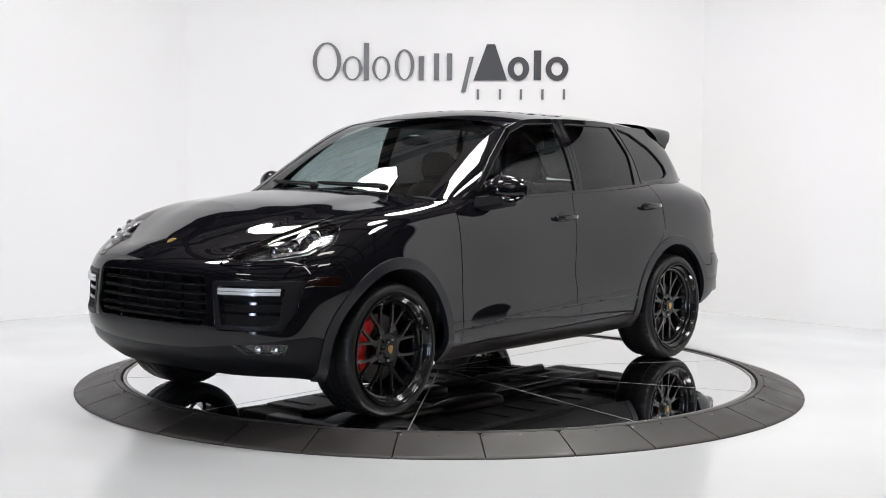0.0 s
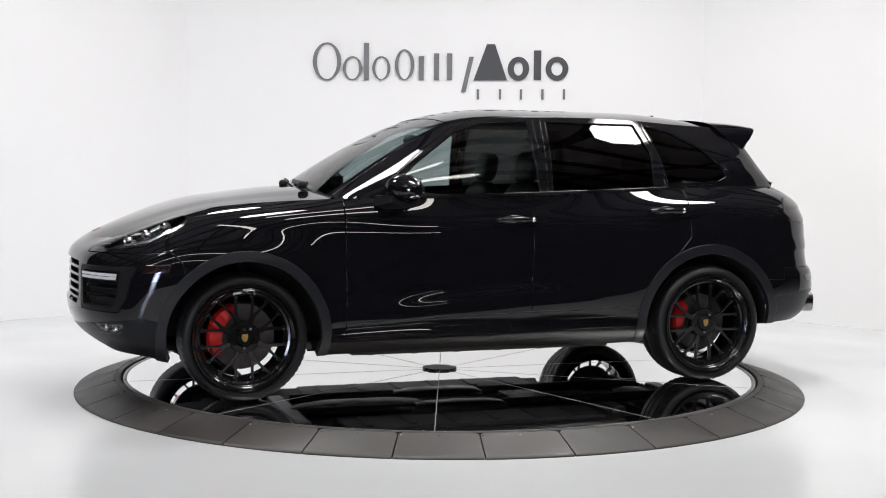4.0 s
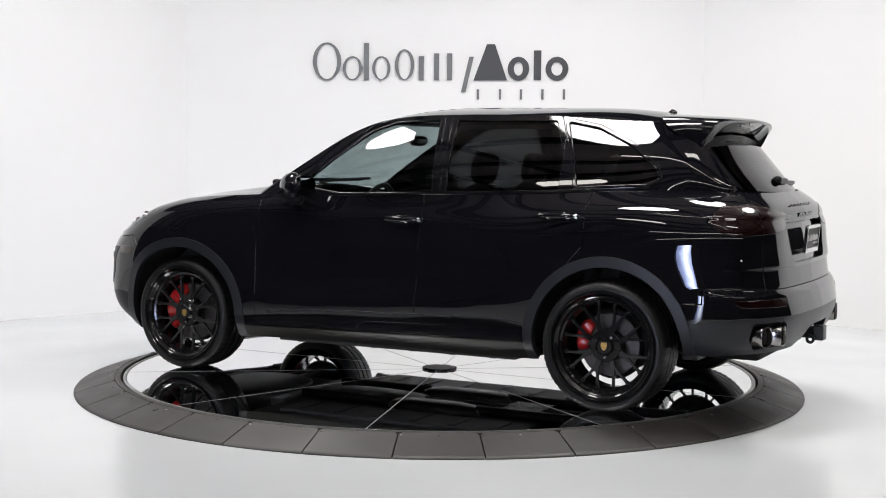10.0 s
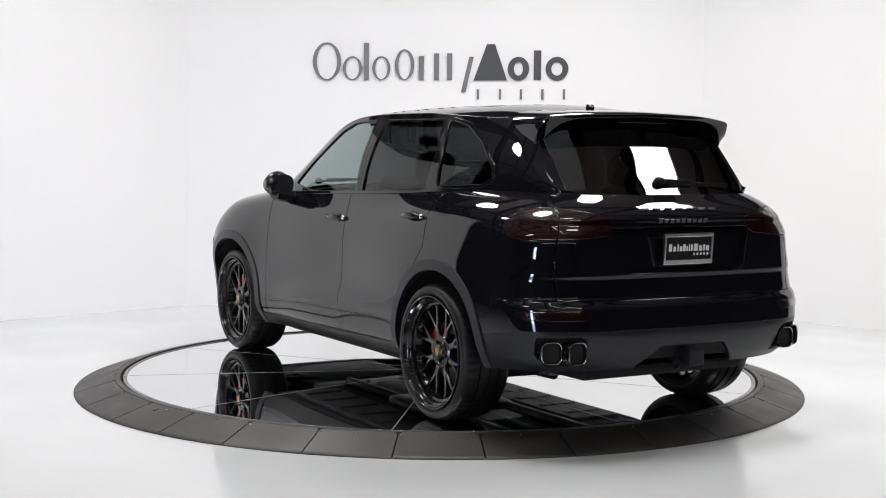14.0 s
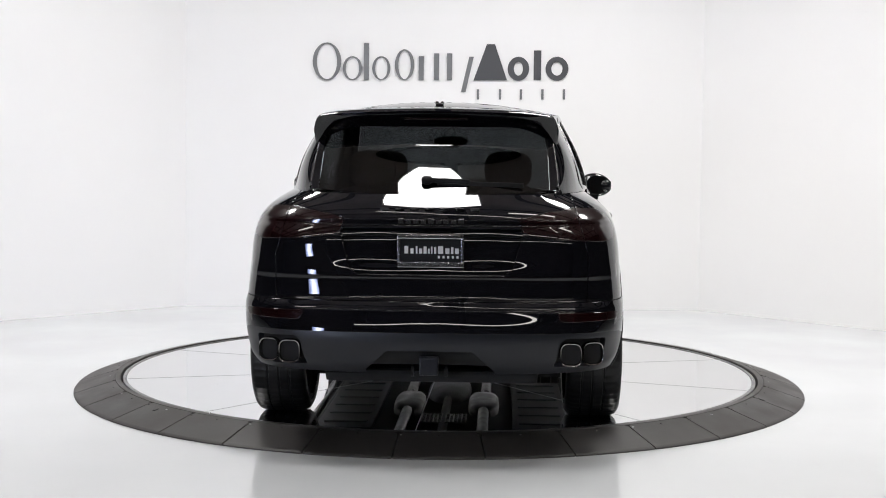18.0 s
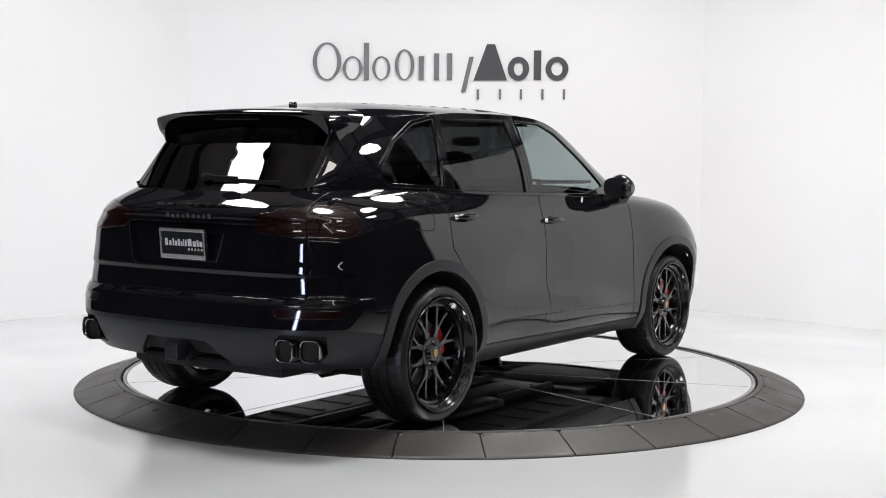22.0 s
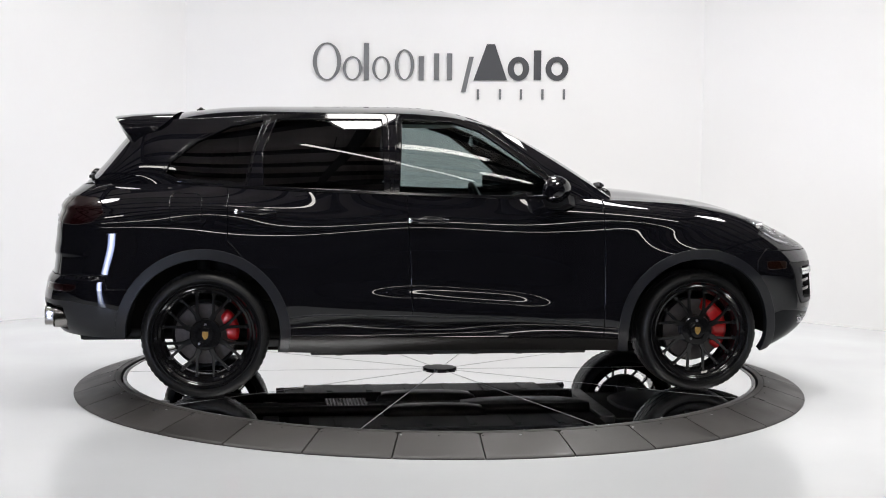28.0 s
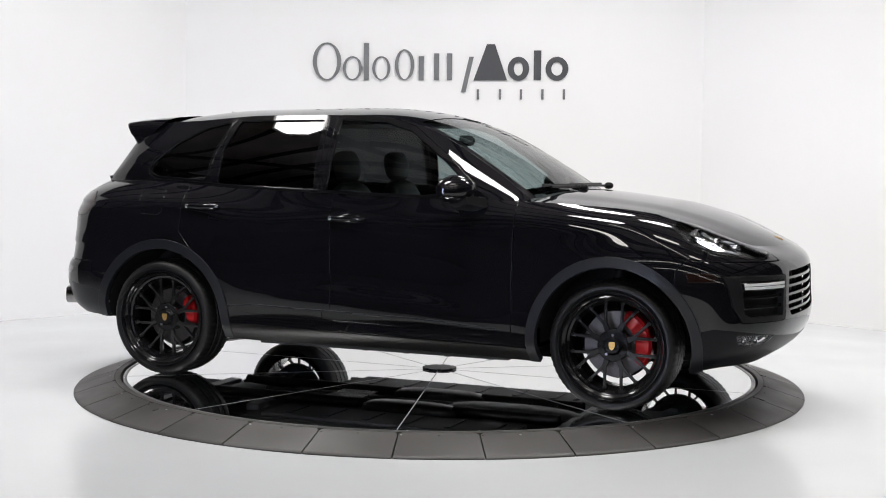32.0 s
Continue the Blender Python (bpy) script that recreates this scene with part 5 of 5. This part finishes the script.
for yy in (.24, -.24):
    bm = bmesh.new()
    lathe_bm(bm, [(.034, -1.55), (.034, -.35)], 16, pose(0, yy, .205, 0, 90, 0))
    part("exhaust_pipe", bm, PIPE, under, "dull steel exhaust pipe", smooth=True)
    bm = bmesh.new()
    blob_bm(bm, -.05, yy, .222, .34, .10, .055, 3, 20, 10)
    part("silencer", bm, PIPE, under, "dull steel silencer", smooth=True)
    bm = bmesh.new()
    lathe_bm(bm, [(.034, .25), (.034, .95)], 16, pose(0, yy * 1.05, .205, 0, 90, 0))
    part("exhaust_pipe", bm, PIPE, under, "dull steel exhaust pipe", smooth=True)
    bm = bmesh.new()
    blob_bm(bm, -1.88, yy * 1.9, .335, .16, .14, .05, 3, 20, 10)
    part("silencer", bm, UNDER, under, smooth=True)
    # folded side floor panel with a row of ribs
    sd = 1 if yy > 0 else -1
    bm = bmesh.new()
    box_bm(bm, -.85, .80, min(sd * .42, sd * .76), max(sd * .42, sd * .76), .212, .234, .006)
    tray = part("floor_panel", bm, UNDER, under, "dusty black floor panel")
    for k in range(6):
        bm = bmesh.new()
        box_bm(bm, -.70 + k * .27, -.66 + k * .27, min(sd * .46, sd * .72), max(sd * .46, sd * .72), .203, .2115, .003)
        part("rib", bm, UNDER, tray)
for xx, zz in ((1.02, .215), (-1.08, .225), (-1.80, .25)):
    bm = bmesh.new()
    box_bm(bm, xx - .05, xx + .05, -.48, .48, zz, zz + .05, .012)
    part("cross_member", bm, ALLOY, under, "grey alloy cross member")
bm = bmesh.new()      # pierced plate: bars both ways
for k in range(12):
    box_bm(bm, -.72 + k * .022, -.712 + k * .022, -.14, .14, .196, .202)
for k in range(12):
    box_bm(bm, -.73, -.46, -.14 + k * .0245, -.132 + k * .0245, .196, .202)
part("pierced_plate", bm, PIPE, under, "pale pierced heat shield")
for xx in (WHEEL_X, -WHEEL_X):
    for sg in (1, -1):
        bm = bmesh.new()
        box_bm(bm, xx - .05, xx + .05, sg * .15 if sg > 0 else -.72, .72 if sg > 0 else -.15, .235, .29, .012)
        part("suspension_arm", bm, ALLOY, under, "grey alloy suspension arm")
        arm = bar_between("tie_rod", (xx + .17, sg * .2, .27), (xx + .12, sg * .70, .29), .022, .022, PIPE, under)

# ---- cabin ----
def seat_at(x, y, wide=.25):
    bm = bmesh.new()
    blob_bm(bm, x + .02, y, .60, .27, wide, .10, 3.4, 28, 12)
    seat = part("seat", bm, LEATHER, car, "black leather car seat", smooth=True)
    bm = bmesh.new()
    blob_bm(bm, 0, 0, 0, .085, wide * .95, .33, 3.2, 28, 14, pose(x - .30, y, .90, 0, -16, 0))
    part("backrest", bm, LEATHER, seat, smooth=True)
    bm = bmesh.new()
    blob_bm(bm, 0, 0, 0, .055, .13, .10, 3.0, 24, 12, pose(x - .40, y, 1.315, 0, -10, 0))
    part("headrest", bm, LEATHER, seat, smooth=True)


for y in (.37, -.37):
    seat_at(-.05, y)
    seat_at(-.98, y, .28)
bm = bmesh.new()
kk = [[(.98, y, 1.08), (.80, y, 1.125), (.58, y, 1.115 + .03 * math.exp(-((y - .37) / .16) ** 2)), (.47, y, 1.05), (.45, y, .90), (.55, y, .75), (.98, y, .70)] for y in np.linspace(-.76, .76, 25)]
loft_bm(bm, [[Vector(p) for p in s] for s in kk])
dash = part("dashboard", bm, DASHM, car, "dark moulded dashboard", smooth=True)
bm = bmesh.new()
box_bm(bm, -.45, .50, -.12, .12, .55, .78, .03)
part("centre_console", bm, DASHM, dash)
m = pose(.34, .37, 1.03, 0, 66, 0)
bm = bmesh.new()
lathe_bm(bm, [(.185 + .016 * math.cos(a), .016 * math.sin(a)) for a in np.linspace(0, 2 * math.pi, 11)[:-1]], 40, m, closed=True)
wheel_s = part("steering_wheel", bm, LEATHER, car, "black leather steering wheel", smooth=True)
for a in (0, 180, 270):
    bm = bmesh.new()
    box_bm(bm, .03, .18, -.018, .018, -.008, .008, .004, m @ pose(0, 0, 0, 0, 0, a + 90))
    part("wheel_spoke", bm, STEEL, wheel_s)
bm = bmesh.new()
blob_bm(bm, 0, 0, 0, .065, .06, .025, 2.8, 20, 10, m)
part("horn_pad", bm, LEATHER, wheel_s, smooth=True)
bm = bmesh.new()
blob_bm(bm, .22, 0, 1.485, .022, .115, .035, 2.8, 24, 10)
part("rear_view_mirror", bm, GLOSSBLACK, car, smooth=True)
bm = bmesh.new()
box_bm(bm, -1.60, .10, -.54, .54, 1.575, 1.59, .005)
part("headliner", bm, LEATHER, car, "dark headliner")
bm = bmesh.new()
box_bm(bm, -.95, .95, -.80, .80, .40, .44)
box_bm(bm, -2.15, -1.45, -.54, .54, .44, .95, .04)
part("cabin_floor", bm, DASHM, car)
for sg in (1, -1):
    V, N, T = clip(clip(clip(BODY, lambda V: np.abs(V[:, 0] + .06) - .88), lambda V: .5 - V[:, 2]), lambda V: .5 - V[:, 1])
    sheet("door_card", (V - N * .06, N, T), LEATHER, car, side=sg, thick=0.0)


# ---- what moves: the disc turns and carries the car ----
TURN = [(0.0, 50.45), (3.0, 25.87), (6.0, 3.36), (9.0, -19.49), (12.0, -44.53), (14.0, -59.92), (18.0, -92.45), (20.0, -109.26), (22.0, -124.29), (25.0, -148.74), (28.0, -172.54), (31.0, -195.44), (32.0, -203.2)]


def turn_at(t):
    for (t0, a0), (t1, a1) in zip(TURN, TURN[1:]):
        if t <= t1:
            return a0 + (a1 - a0) * (t - t0) / (t1 - t0)
    return TURN[-1][1]


def motions():
    times = [0.5 * k for k in range(65)]
    walk(turntable_disc, [(t, pose(0, 0, DISC_Z, 0, 0, 180 + turn_at(t))) for t in times])
    walk(car, [(t, pose(0, 0, TABLE_Z, 0, 0, 180 + turn_at(t)) @ pose(-0.020, -0.054, 0.0)) for t in times])


motions()
